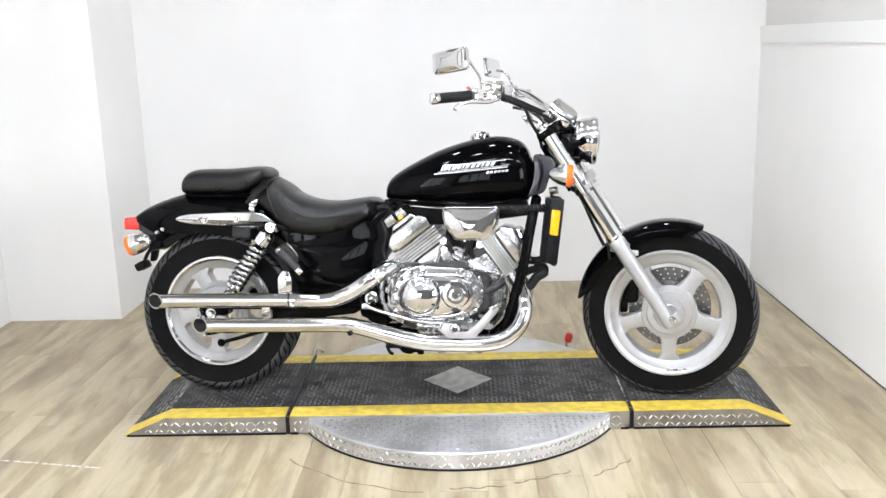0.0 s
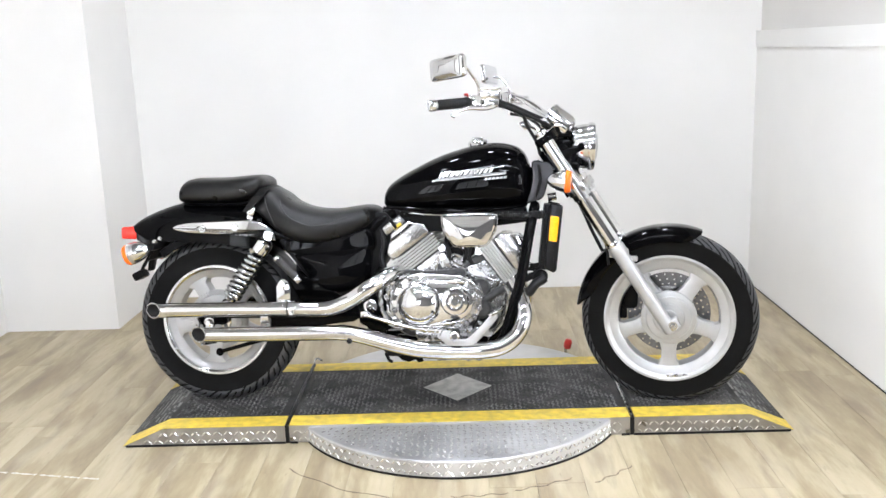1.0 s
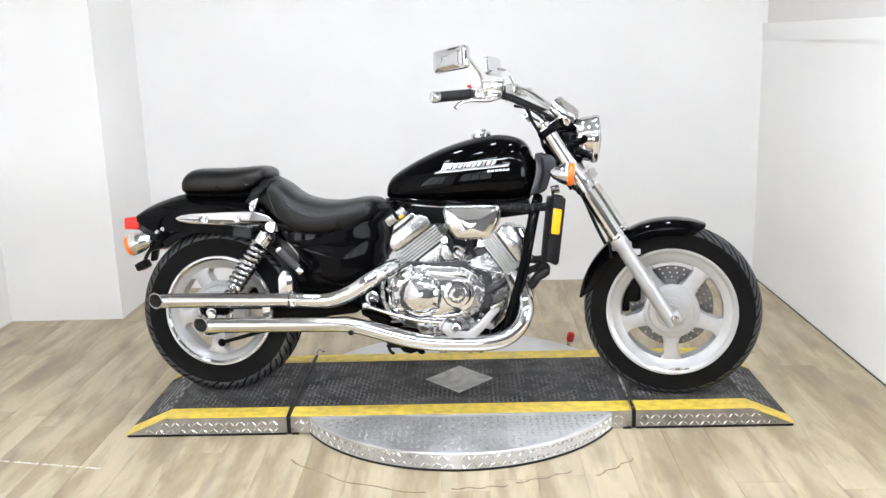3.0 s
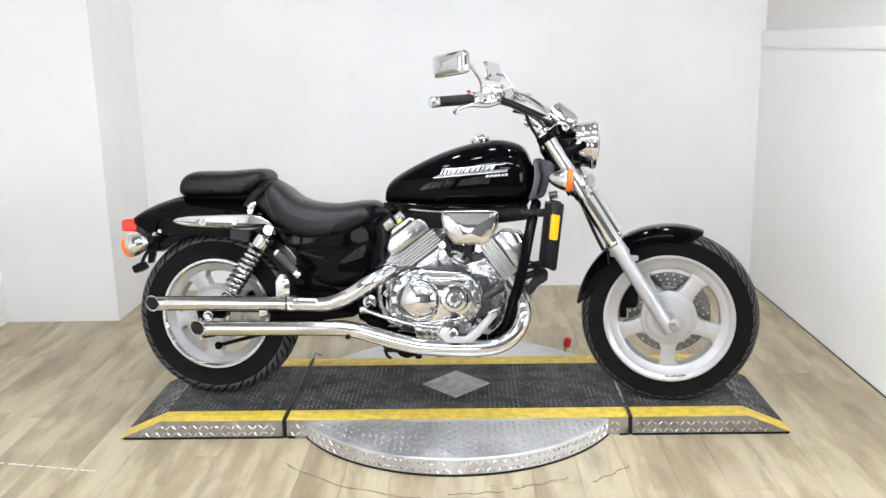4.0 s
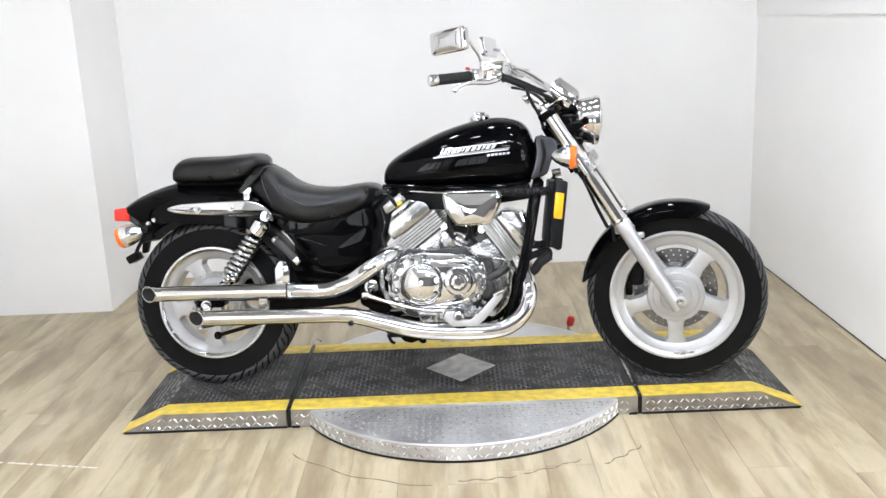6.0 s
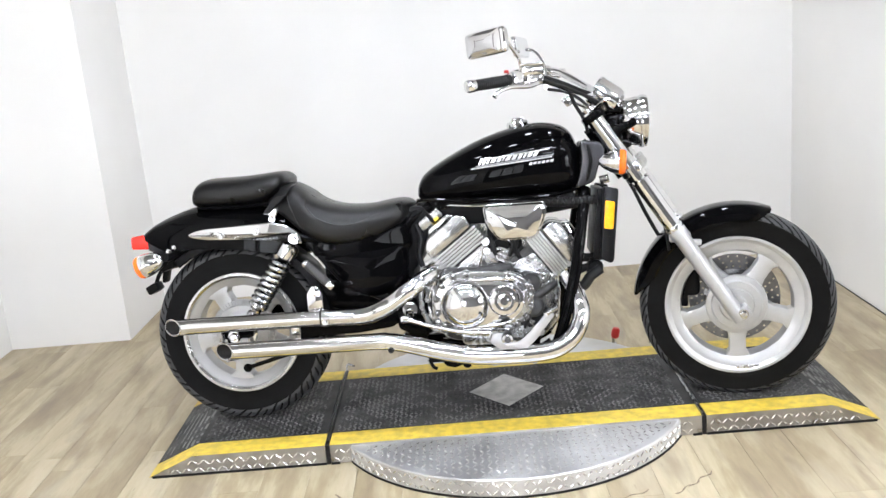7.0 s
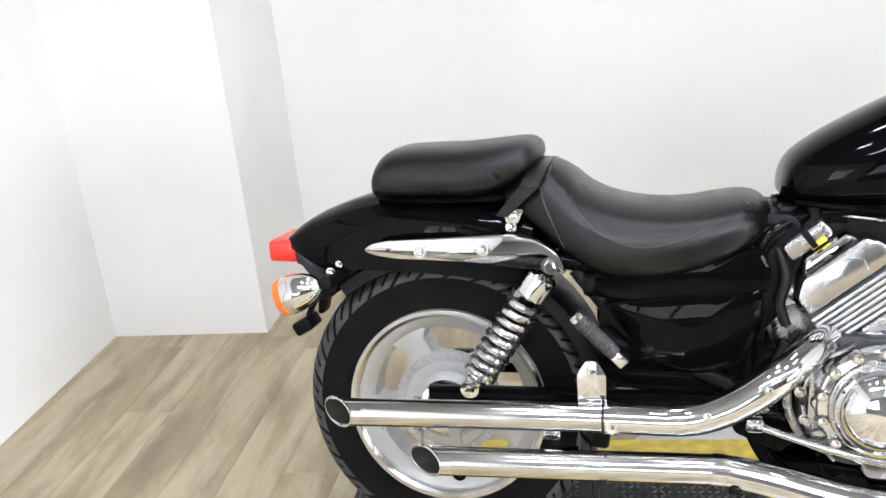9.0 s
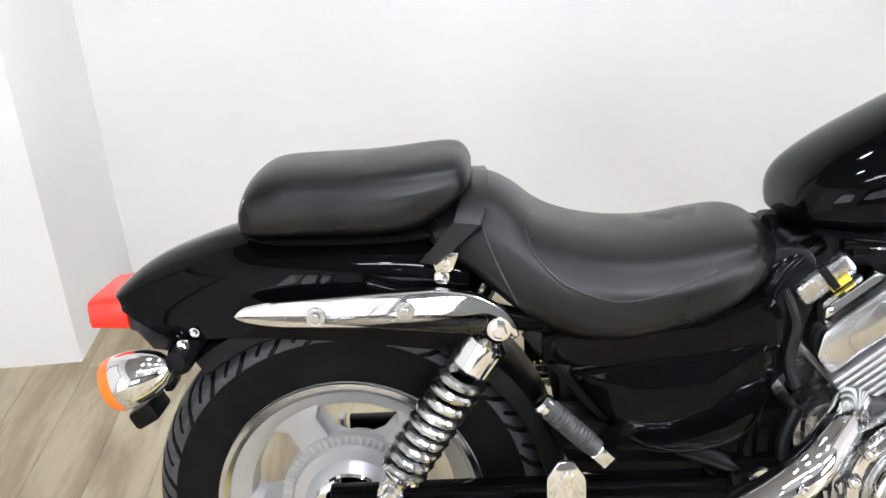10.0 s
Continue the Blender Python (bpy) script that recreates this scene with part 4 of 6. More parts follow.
    plate = part("plate_bracket", joined(prism(rounded([(-1.085, 0.590), (-1.040, 0.600), (-1.060, 0.545), (-1.105, 0.530)], 0.008), -0.075, 0.075, 0.003), prism(rounded([(-1.118, 0.540), (-1.095, 0.548), (-1.110, 0.490), (-1.124, 0.490)], 0.005), -0.020, 0.020, 0.003)), PLASTIC, bike, "black number plate bracket")
    part("reflector_mount", moved(block(0, 0, 0, 0.042, 0.060, 0.030, 0.004, 0.008), pose(-1.138, -0.050, 0.478, 0, -28, 0)), PLASTIC, plate)
    part("bracket_arm", tube([(-1.092, -0.050, 0.560), (-1.120, -0.050, 0.520), (-1.136, -0.050, 0.485)], 0.007, 10), PLASTIC, plate)
    for s in (-1, 1):
        d = V((-0.95, 0, -0.30)).normalized()
        o = V((-1.062, 0.140 * s, 0.586))
        prof = [(0.0, 0), (0.012, 0.001), (0.024, 0.012), (0.033, 0.030), (0.0385, 0.052), (0.0400, 0.072), (0.0385, 0.076)]
        sig = part("rear_turn_signal", lathe(prof + [(0, 0.076)], o, d, 32), CHROME, bike, "chrome bullet turn signal")
        part("signal_lens", lathe([(0, 0.074), (0.0385, 0.074), (0.0395, 0.084), (0.036, 0.092), (0.022, 0.098), (0, 0.100)], o, d, 32), ORANGE, sig, "amber lens")
        part("signal_stalk", tube([o + V((0.008, 0, 0.004)), V((-1.052, 0.112 * s, 0.590)), V((-1.045, 0.060 * s, 0.598))], [0.013, 0.016, 0.016], 16), PLASTIC, sig)
        part("chrome_rail_fixing", hexbolt((-1.048, 0.118 * s, 0.606), 0.006, 0.01, (0, s, 0)), CHROME, sig)
        # grab rail
        poly = rounded([(-0.965, 0.657), (-0.950, 0.669), (-0.900, 0.677), (-0.760, 0.683), (-0.680, 0.685), (-0.630, 0.675), (-0.596, 0.655), (-0.580, 0.635), (-0.574, 0.611), (-0.582, 0.605), (-0.592, 0.613), (-0.598, 0.629),
                        (-0.614, 0.643), (-0.640, 0.641), (-0.690, 0.635), (-0.780, 0.633), (-0.900, 0.639), (-0.945, 0.647)], 0.012, 3)
        g = prism(poly, -0.158, -0.142, 0.006)
        rail = part("grab_rail", g if s < 0 else mirrored(g), CHROME, bike, "flat chrome side rail")
        for bx, bz in ((-0.848, 0.654), (-0.727, 0.657)):
            part("bolt", joined(lathe([(0, 0), (0.014, 0), (0.013, 0.004), (0, 0.005)], (bx, 0.157 * s, bz), (0, s, 0), 20), hexbolt((bx, 0.160 * s, bz), 0.007, 0.008, (0, s, 0))), POLISHED, rail)
            part("spacer", tube([(bx, 0.105 * s, bz), (bx, 0.144 * s, bz)], 0.010, 12), CHROME, rail)
        shock(s)
        # passenger peg
        a, b = V((-0.551, 0.238 * s, 0.551)), V((-0.484, 0.236 * s, 0.483))
        u = (b - a).normalized()
        ribs = [(r, 0.006 + 0.0062 * i + h) for i in range(12) for r, h in ((0.0128, 0), (0.0146, 0.001), (0.0146, 0.003), (0.0128, 0.004))]
        peg = part("passenger_peg", lathe([(0, 0), (0.0128, 0.0)] + ribs + [(0.0128, 0.090), (0, 0.090)], a + u * 0.006, u, 18), PEGRUB, bike, "ribbed grey rubber folding peg")
        part("peg_end", lathe([(0, 0), (0.011, 0), (0.0145, 0.004), (0.0145, 0.012), (0, 0.012)], a - u * 0.005, u, 18), CHROME, peg)
        part("peg_root", moved(block(0, 0, 0, 0.026, 0.022, 0.022, 0.004), Matrix.Translation(b + u * 0.012) @ pose(0, 0, 0, 0, 46, 0)), CHROME, peg)
        part("peg_hanger", tube([b + u * 0.015, V((-0.455, 0.17 * s, 0.462)), V((-0.40, 0.13 * s, 0.47))], 0.014, 12), SATIN, peg)


def smooth_pairs(line):
    return [(p.x, p.z) for p in smooth_line([V((x, 0, z)) for x, z in line], 5)]


def shock(s):
    y = 0.140 * s
    a, b = V((-0.602, y, 0.626)), V((-0.768, y, 0.380))
    d = (b - a).normalized()
    body = part("shock_absorber", tube([a + d * 0.02, a + d * 0.29], 0.0150, 16, 1), SATIN, bike, "shock absorber with chrome coil spring")
    part("top_eye", joined(lathe([(0.0, -0.022), (0.017, -0.022), (0.018, -0.016), (0.018, 0.016), (0.0, 0.016)], a, (0, s, 0), 24), hexbolt((a.x, y + 0.020 * s, a.z), 0.011, 0.014, (0, s, 0))), CHROME, body)
    part("top_cover", lathe([(0, 0.030), (0.020, 0.022), (0.031, 0.030), (0.033, 0.040), (0.033, 0.072), (0.030, 0.076), (0, 0.076)], a, d, 28), CHROME, body)
    L, coils, r = 0.180, 9.0, 0.0280
    side, up = d.orthogonal().normalized(), d.cross(d.orthogonal().normalized())
    pts = []
    for i in range(int(coils * 14) + 1):
        t = i / (coils * 14)
        an = 2 * math.pi * coils * t
        pts.append(a + d * (0.080 + L * t) + r * (math.cos(an) * side + math.sin(an) * up))
    part("spring", tube(pts, 0.0082, 10, 1), POLISHED, body, "chrome coil spring")
    part("spring_seat", lathe([(0, 0.258), (0.034, 0.258), (0.035, 0.264), (0.022, 0.276), (0.018, 0.292), (0, 0.292)], a, d, 24), CHROME, body)
    part("bottom_eye", joined(lathe([(0, -0.018), (0.018, -0.018), (0.018, 0.018), (0, 0.018)], b, (0, s, 0), 20), tube([b - d * 0.03, b], 0.014, 12, 1), hexbolt((b.x, y + 0.018 * s, b.z), 0.010, 0.012, (0, s, 0))), CHROME, body)


def badge_on(tank):
    """The tank's lettering, drawn as plain slanted bars with a double underline."""
    b = new("tank_badge")
    b.parent = tank
    b["label"] = "silver slanted bars over a double line"
    def width_at(x, z):
        # the tank's side at that place
        u = max(-0.15, min(0.34, x))
        half = 0.146 + 0.012 * math.sin((u + 0.02) / 0.33 * math.pi * 0.8)
        top = 0.905 + 0.047 * math.sin(min(1, max(0, (u - 0.01) / 0.22)) * math.pi / 2)
        zm = 0.712 + (top - 0.712) * 0.435
        k = max(0, min(0.99, (z - zm) / (top - zm)))
        return half * (1 - k ** 2.3) ** (1 / 2.3)
    def bar(name, p, mat, lift):
        out, inn = [], []
        for x, z in p:
            w = width_at(x, z)
            out.append((x, -(w + lift), z))
            inn.append((x, -(w - 0.004), z))
        part(name, loft([out, inn]), mat, b)
    def strip(x0, z0, x1, z1, h, mat, lift, k=8):
        for i in range(k):
            u, v = i / k, (i + 1) / k
            xa, za, xb, zb = x0 + (x1 - x0) * u, z0 + (z1 - z0) * u, x0 + (x1 - x0) * v, z0 + (z1 - z0) * v
            bar("badge_line", [(xa, za), (xb, zb), (xb + h * 0.35, zb + h), (xa + h * 0.35, za + h)], mat, lift)
    strip(0.000, 0.8085, 0.262, 0.8305, 0.0050, GREYBADGE, 0.0022)
    strip(0.014, 0.8155, 0.266, 0.8370, 0.0035, GREYLINE, 0.0020)
    rng = random.Random(4)
    x = 0.024
    for wd, ht in ((0.007, 0.0215), (0.010, 0.0215), (0.008, 0.0215), (0.015, 0.0155), (0.013, 0.0155), (0.007, 0.0155), (0.015, 0.0155), (0.014, 0.0155), (0.012, 0.0155), (0.009, 0.0155), (0.014, 0.0155), (0.013, 0.0155)):
        z = 0.8225 + (x - 0.03) * 0.084
        bar("badge_bar", [(x, z), (x + wd, z + 0.001), (x + wd + 0.010, z + ht), (x + 0.010, z + ht)], GREYBADGE, 0.0024)
        x += wd + 0.0048 + rng.uniform(-0.0008, 0.0008)
    strip(0.042, 0.8375, 0.256, 0.8565, 0.0032, GREYBADGE, 0.0022)
    for i in range(6):
        xx = 0.187 + i * 0.0135
        zz = 0.8105 + i * 0.0010
        bar("badge_bar", [(xx, zz), (xx + 0.0095, zz + 0.0008), (xx + 0.0125, zz + 0.0092), (xx + 0.003, zz + 0.0084)], GREYBADGE, 0.0022)


TURN = 9.5


def far_side(q):
    """The far handlebar's place for a near one's, with the bar turned towards the near side."""
    return tuple(swap(1) @ V(q))


def swap(s):
    if s < 0:
        return Matrix.Identity(4)
    t = Matrix.Translation((0.41, 0, 0)) @ pose(0, 0, 0, 0, 0, -TURN)
    lift = Matrix(((1, 0, 0, 0), (0, 1, 0, 0), (0, 0.20, 1, 0), (0, 0, 0, 1)))
    return lift @ t @ Matrix.Diagonal((1, -1, 1, 1)) @ t.inverted()


def cockpit():
    # headlamp
    o, d = V((0.500, 0, 0.930)), V((0.995, 0, -0.04)).normalized()
    lamp = part("headlamp", lathe([(0, -0.030), (0.034, -0.026), (0.060, -0.010), (0.075, 0.016), (0.081, 0.048), (0.081, 0.062), (0, 0.062)], o, d, 48), CHROME_WARM, bike, "round chrome headlamp")
    part("bezel", lathe([(0.078, 0.058), (0.086, 0.060), (0.088, 0.070), (0.085, 0.082), (0.077, 0.085), (0.077, 0.062)], o, d, 48, closed=True), CHROME, lamp)
    part("reflector_bowl", lathe([(0.077, 0.080), (0.066, 0.062), (0.045, 0.048), (0.0, 0.042), (0.0, 0.040), (0.06, 0.045), (0.078, 0.06)], o, d, 40, closed=True), CHROME, lamp)
    part("headlamp_lens", lathe([(0.0, 0.096), (0.040, 0.092), (0.077, 0.082), (0.077, 0.078), (0.040, 0.088), (0.0, 0.092)], o, d, 40), GLASS, lamp, "clear headlamp glass")
    for s in (-1, 1):
        part("headlamp_ear", joined(prism(rounded([(0.462, 0.915), (0.540, 0.936), (0.546, 0.916), (0.470, 0.880)], 0.008), 0.081 * s - 0.003, 0.081 * s + 0.003, 0.001), hexbolt((0.530, 0.084 * s, 0.925), 0.008, 0.010, (0, s, 0))), SATIN, lamp)
    part("lamp_bracket", joined(block(0.470, 0, 0.900, 0.060, 0.14, 0.11, 0.012, 0.02), block(0.490, 0, 0.858, 0.075, 0.09, 0.030, 0.008, 0.01)), SATIN, bike)
    # speedometer: a tilted chrome drum
    d = V((-0.80, 0, 0.60)).normalized()
    o = V((0.500, -0.010, 0.983))
    sp = part("speedometer", lathe([(0, 0.0), (0.032, 0.002), (0.045, 0.012), (0.050, 0.028), (0.050, 0.090), (0, 0.090)], o, d, 40), CHROME, bike, "chrome drum speedometer")
    part("bezel", lathe([(0.044, 0.084), (0.050, 0.085), (0.051, 0.098), (0.046, 0.104), (0.041, 0.102), (0.041, 0.088)], o, d, 40, closed=True), CHROME, sp)
    part("dial", lathe([(0, 0.090), (0.042, 0.090), (0.042, 0.094), (0, 0.094)], o, d, 32), PLASTIC, sp)
    part("gauge_bracket", joined(tube([(0.425, -0.030, 0.985), (0.450, -0.020, 1.010), (0.480, -0.020, 1.018)], 0.008, 10), block(0.468, 0, 0.972, 0.070, 0.10, 0.016, 0.004)), SATIN, bike)
    part("gauge_clip", tube([(0.420, -0.075, 0.985), (0.460, -0.075, 1.010), (0.490, -0.075, 0.995)], 0.005, 8), CHROME, bike)

    bar = new("handlebar")
    bar.parent = bike
    bar["label"] = "pulled-back chrome handlebar with black grips"
    right = [(0.425, 0, 1.000), (0.418, -0.050, 1.004), (0.392, -0.100, 1.022), (0.330, -0.160, 1.042), (0.262, -0.205, 1.068), (0.205, -0.245, 1.080), (0.144, -0.280, 1.073), (0.019, -0.357, 1.058)]
    for s in (-1, 1):
        pts = list(right) if s < 0 else [far_side(q) for q in right]
        part("bar_tube", tube(pts, 0.0125, 18, 8), CHROME, bar)
        g0, g1 = V(pts[6]), V(pts[7])
        u = (g1 - g0).normalized()
        ribs = [(r, 0.008 + 0.0068 * i + h) for i in range(16) for r, h in ((0.0166, 0), (0.0178, 0.001), (0.0178, 0.0034), (0.0166, 0.0044))]
        grip = part("grip", lathe([(0.0, 0), (0.019, 0.0), (0.019, 0.006)] + ribs + [(0.0166, 0.118), (0, 0.118)], g0 + u * 0.004, u, 20), BLACKRUB, bar, "ribbed black rubber grip")
        part("bar_end", lathe([(0, 0), (0.017, 0.0), (0.0195, 0.004), (0.0195, 0.024), (0.016, 0.030), (0, 0.031)], g1 - u * 0.026, u, 20), CHROME, bar, "chrome bar end")
        part("switch_housing", moved(block(0, 0, 0, 0.048, 0.040, 0.046, 0.008, 0.012), Matrix.Translation(g0 - u * 0.022) @ pose(0, 0, 0, 0, 0, math.degrees(math.atan2(u.y, u.x)))), CHROME, bar)
        if s < 0:
            part("reservoir", moved(joined(block(0.217, -0.250, 1.097, 0.072, 0.050, 0.036, 0.007, 0.008), block(0.217, -0.250, 1.117, 0.076, 0.054, 0.008, 0.003, 0.006)), swap(s)), CHROME, bar, "chrome fluid reservoir")
        part("lever", moved(tube([(0.232, -0.270, 1.062), (0.200, -0.300, 1.050), (0.148, -0.340, 1.048), (0.112, -0.364, 1.036), (0.098, -0.372, 1.020)], [0.010, 0.008, 0.0065, 0.006, 0.008], 12), swap(s)), CHROME, bar, "chrome lever")
        part("lever_clamp", moved(block(0.222, -0.262, 1.070, 0.050, 0.040, 0.030, 0.006, 0.010), swap(s)), CHROME, bar)
        part("riser", joined(tube([(0.415, 0.045 * s, 0.955), (0.420, 0.045 * s, 1.000)], 0.015, 14), block(0.420, 0.045 * s, 1.006, 0.034, 0.028, 0.020, 0.005, 0.008)), SATIN, bar)
    g0 = V(right[6])
    part("stop_switch", block(0.136, -0.262, 1.101, 0.014, 0.014, 0.009, 0.003, 0.003), REDPART, bar, "red engine stop switch")
    # mirrors
    for s in (-1, 1):
        m = new("mirror")
        m.parent = bike
        m["label"] = "rectangular chrome mirror on a bent stem"
        if s < 0:
            stem = [(0.178, -0.262, 1.085), (0.178, -0.275, 1.130), (0.158, -0.318, 1.164), (0.136, -0.345, 1.192)]
            cx, cy, cz, turn = 0.084, -0.365, 1.179, -42
        else:
            stem = [(0.270, 0.275, 1.080), (0.270, 0.300, 1.155), (0.240, 0.345, 1.216), (0.205, 0.360, 1.230)]
            cx, cy, cz, turn = 0.178, 0.375, 1.240, 73
        part("stem", tube(stem, 0.0055, 12), CHROME, m)
        part("stem_nut", lathe([(0, 0), (0.010, 0), (0.010, 0.016), (0, 0.016)], V(stem[0]) - V((0, 0, 0.006)), (0, 0, 1), 6), CHROME, m)
        p = rounded([(-0.080, -0.038), (0.080, -0.038), (0.080, 0.038), (-0.080, 0.038)], 0.016)
        base = pose(cx, cy, cz, 0, -3 if s < 0 else -6, 0) @ pose(0, 0, 0, 0, 0, turn)
        if s < 0:
            shell = moved(prism(p, -0.012, 0.014, 0.010, 0.016), base)
            glass = moved(prism(inset(p, 0.006), 0.0142, 0.016, 0), base)
        else:
            shell = moved(prism(p, -0.014, 0.002, 0.004), base)
            glass = moved(prism(inset(p, 0.005), -0.0165, -0.0142, 0), base)
        part("mirror_shell", shell, CHROME, m, "chrome mirror shell")
        part("mirror_glass", glass, MIRROR, m, "mirror glass")
    # a bent chrome bracket that gathers the cables over the steering head
    part("cable_bracket", joined(prism(rounded([(0.306, 1.020), (0.340, 1.034), (0.356, 1.008), (0.330, 0.992)], 0.005), 0.030, 0.040, 0.002), tube([(0.345, 0.035, 1.010), (0.372, 0.030, 0.996), (0.392, 0.020, 0.985)], 0.005, 8)), CHROME, bike, "bent chrome cable bracket")
    # front signals
    for s in (-1, 1):
        o, d = V((0.431, 0.172 * s, 0.822)), V((0.985, 0, -0.09)).normalized()
        sig = part("front_turn_signal", lathe([(0, 0), (0.010, 0.001), (0.022, 0.014), (0.032, 0.034), (0.0385, 0.056), (0.0395, 0.066), (0, 0.066)], o, d, 32), CHROME, bike, "chrome bullet turn signal")
        part("signal_lens", lathe([(0, 0.064), (0.0390, 0.064), (0.0405, 0.070), (0.0400, 0.078), (0.034, 0.086), (0, 0.089)], o, d, 32), ORANGE, sig, "amber lens")
        part("signal_stalk", tube([o + d * 0.03, V((0.485, 0.130 * s, 0.818)), V((0.495, 0.10 * s, 0.825))], 0.014, 14), CHROME, sig)
    # cables
    for pts, r in (([(0.230, -0.235, 1.075), (0.300, -0.212, 1.050), (0.380, -0.140, 1.016), (0.440, -0.060, 0.985), (0.470, -0.040, 0.930), (0.440, -0.050, 0.860), (0.380, -0.060, 0.780)], 0.0060),
                   ([(0.205, -0.240, 1.092), (0.290, -0.210, 1.064), (0.370, -0.138, 1.032), (0.430, -0.050, 1.010), (0.455, -0.020, 0.960), (0.430, -0.010, 0.880)], 0.0070),
                   ([(0.225, -0.230, 1.066), (0.310, -0.175, 1.050), (0.400, -0.090, 1.005), (0.450, -0.050, 0.940), (0.470, -0.060, 0.850)], 0.0055),
                   ([(0.275, 0.235, 1.070), (0.340, 0.180, 1.050), (0.395, 0.090, 1.000), (0.440, 0.050, 0.920), (0.450, 0.050, 0.800)], 0.006),
                   ([(0.325, -0.165, 1.040), (0.345, -0.150, 0.990), (0.372, -0.110, 0.945), (0.385, -0.085, 0.900)], 0.006),
                   ([(0.500, -0.070, 0.780), (0.560, -0.075, 0.700), (0.610, -0.080, 0.600), (0.625, -0.085, 0.500)], 0.005),
                   ([(0.495, 0.080, 0.780), (0.540, 0.090, 0.700), (0.585, 0.095, 0.600), (0.640, 0.095, 0.500), (0.720, 0.090, 0.400)], 0.0065)):
        part("cable", tube(pts, r, 10), BLACKRUB, bike)


def chassis():
    part("downtube", joined(tube([(0.364, -0.110, 0.716), (0.348, -0.172, 0.650), (0.308, -0.208, 0.450), (0.250, -0.218, 0.262), (0.215, -0.180, 0.210)], 0.0185, 16)), SATIN, bike, "glossy black frame tube")
    part("downtube", tube([(0.364, 0.110, 0.716), (0.348, 0.172, 0.650), (0.308, 0.208, 0.450), (0.250, 0.218, 0.262), (0.215, 0.180, 0.210)], 0.0185, 16), SATIN, bike, "glossy black frame tube")
    for s in (-1, 1):
        part("cradle_tube", tube([(0.225, 0.115 * s, 0.225), (0.150, 0.115 * s, 0.198), (-0.100, 0.115 * s, 0.200), (-0.200, 0.115 * s, 0.230), (-0.250, 0.115 * s, 0.330), (-0.250, 0.115 * s, 0.480), (-0.230, 0.105 * s, 0.640), (-0.150, 0.07 * s, 0.700)], 0.016, 14), SATIN, bike)
        part("seat_rail", tube([(-0.180, 0.075 * s, 0.690), (-0.300, 0.110 * s, 0.640), (-0.480, 0.122 * s, 0.615), (-0.600, 0.125 * s, 0.632), (-0.780, 0.110 * s, 0.680)], 0.016, 14), SATIN, bike)
        part("rear_stay", tube([(-0.560, 0.122 * s, 0.610), (-0.520, 0.128 * s, 0.560), (-0.440, 0.130 * s, 0.470), (-0.300, 0.125 * s, 0.400), (-0.250, 0.12 * s, 0.380)], 0.014, 14), PLASTIC, bike)
        arm = part("swingarm", joined(block(-0.560, 0.115 * s, 0.345, 0.600, 0.030, 0.050, 0.006), prism(rounded([(-0.890, 0.330), (-0.780, 0.352), (-0.780, 0.300), (-0.890, 0.276)], 0.01), 0.115 * s - 0.016, 0.115 * s + 0.016, 0.004)), SATIN, bike, "black steel swingarm")
        part("arm_web", prism(rounded([(-0.620, 0.330), (-0.300, 0.338), (-0.262, 0.330), (-0.300, 0.306), (-0.420, 0.292), (-0.600, 0.288)], 0.008), 0.115 * s - 0.012, 0.115 * s + 0.012, 0.004), SATIN, arm)
        part("axle_end", hexbolt((RWX - 0.004, 0.131 * s, WZ), 0.013, 0.020, (0, s, 0)), CHROME, arm)
        part("swingarm_pivot", joined(lathe([(0, 0), (0.026, 0), (0.024, 0.008), (0, 0.009)], (-0.234, 0.138 * s, 0.365), (0, s, 0), 24), hexbolt((-0.234, 0.145 * s, 0.365), 0.011, 0.010, (0, s, 0))), CHROME, bike, "chrome swingarm pivot cap")
    part("backbone", tube([(0.400, 0, 0.860), (0.250, 0, 0.740), (0.0, 0, 0.700), (-0.200, 0, 0.690)], 0.032, 16), SATIN, bike)
    # added filler: keeps the gap between seat and engine dark
    part("seat_gap_filler", prism(rounded([(-0.315, 0.640), (-0.215, 0.705), (-0.165, 0.700), (-0.150, 0.640), (-0.190, 0.520), (-0.230, 0.470), (-0.310, 0.480)], 0.02), -0.098, 0.098, 0.008), PLASTIC, bike, "black filler block added in the dark gap under the seat")
    part("battery_box", block(-0.370, 0, 0.520, 0.300, 0.20, 0.200, 0.01, 0.03), PLASTIC, bike)
    part("frame_gusset", prism(rounded([(-0.300, 0.460), (-0.190, 0.470), (-0.180, 0.330), (-0.260, 0.320), (-0.320, 0.380)], 0.02), -0.124, 0.124, 0.006), SATIN, bike)
    part("swingarm_plate", prism(rounded([(-0.560, 0.500), (-0.300, 0.470), (-0.260, 0.390), (-0.330, 0.355), (-0.500, 0.380)], 0.02), -0.118, -0.106, 0.003), SATIN, bike)
    # radiator
    rad = part("radiator", prism(rounded([(0.398, 0.722), (0.430, 0.718), (0.404, 0.490), (0.374, 0.496)], 0.008), -0.160, 0.160, 0.003), PLASTIC, bike, "black radiator behind the front wheel")
    for s in (-1, 1):
        poly = rounded([(0.416, 0.728), (0.462, 0.718), (0.436, 0.492), (0.426, 0.484), (0.394, 0.500)], 0.008)
        g = prism(poly, -0.204, -0.160, 0.006)
        sp = part("radiator_side", g if s < 0 else mirrored(g), PLASTIC, rad, "black plastic radiator side cover with an amber reflector")
        poly = [(0.418, 0.684), (0.448, 0.679), (0.438, 0.592), (0.409, 0.597)]
        g = joined(prism(rounded(poly, 0.006), -0.2085, -0.203, 0.0015), )
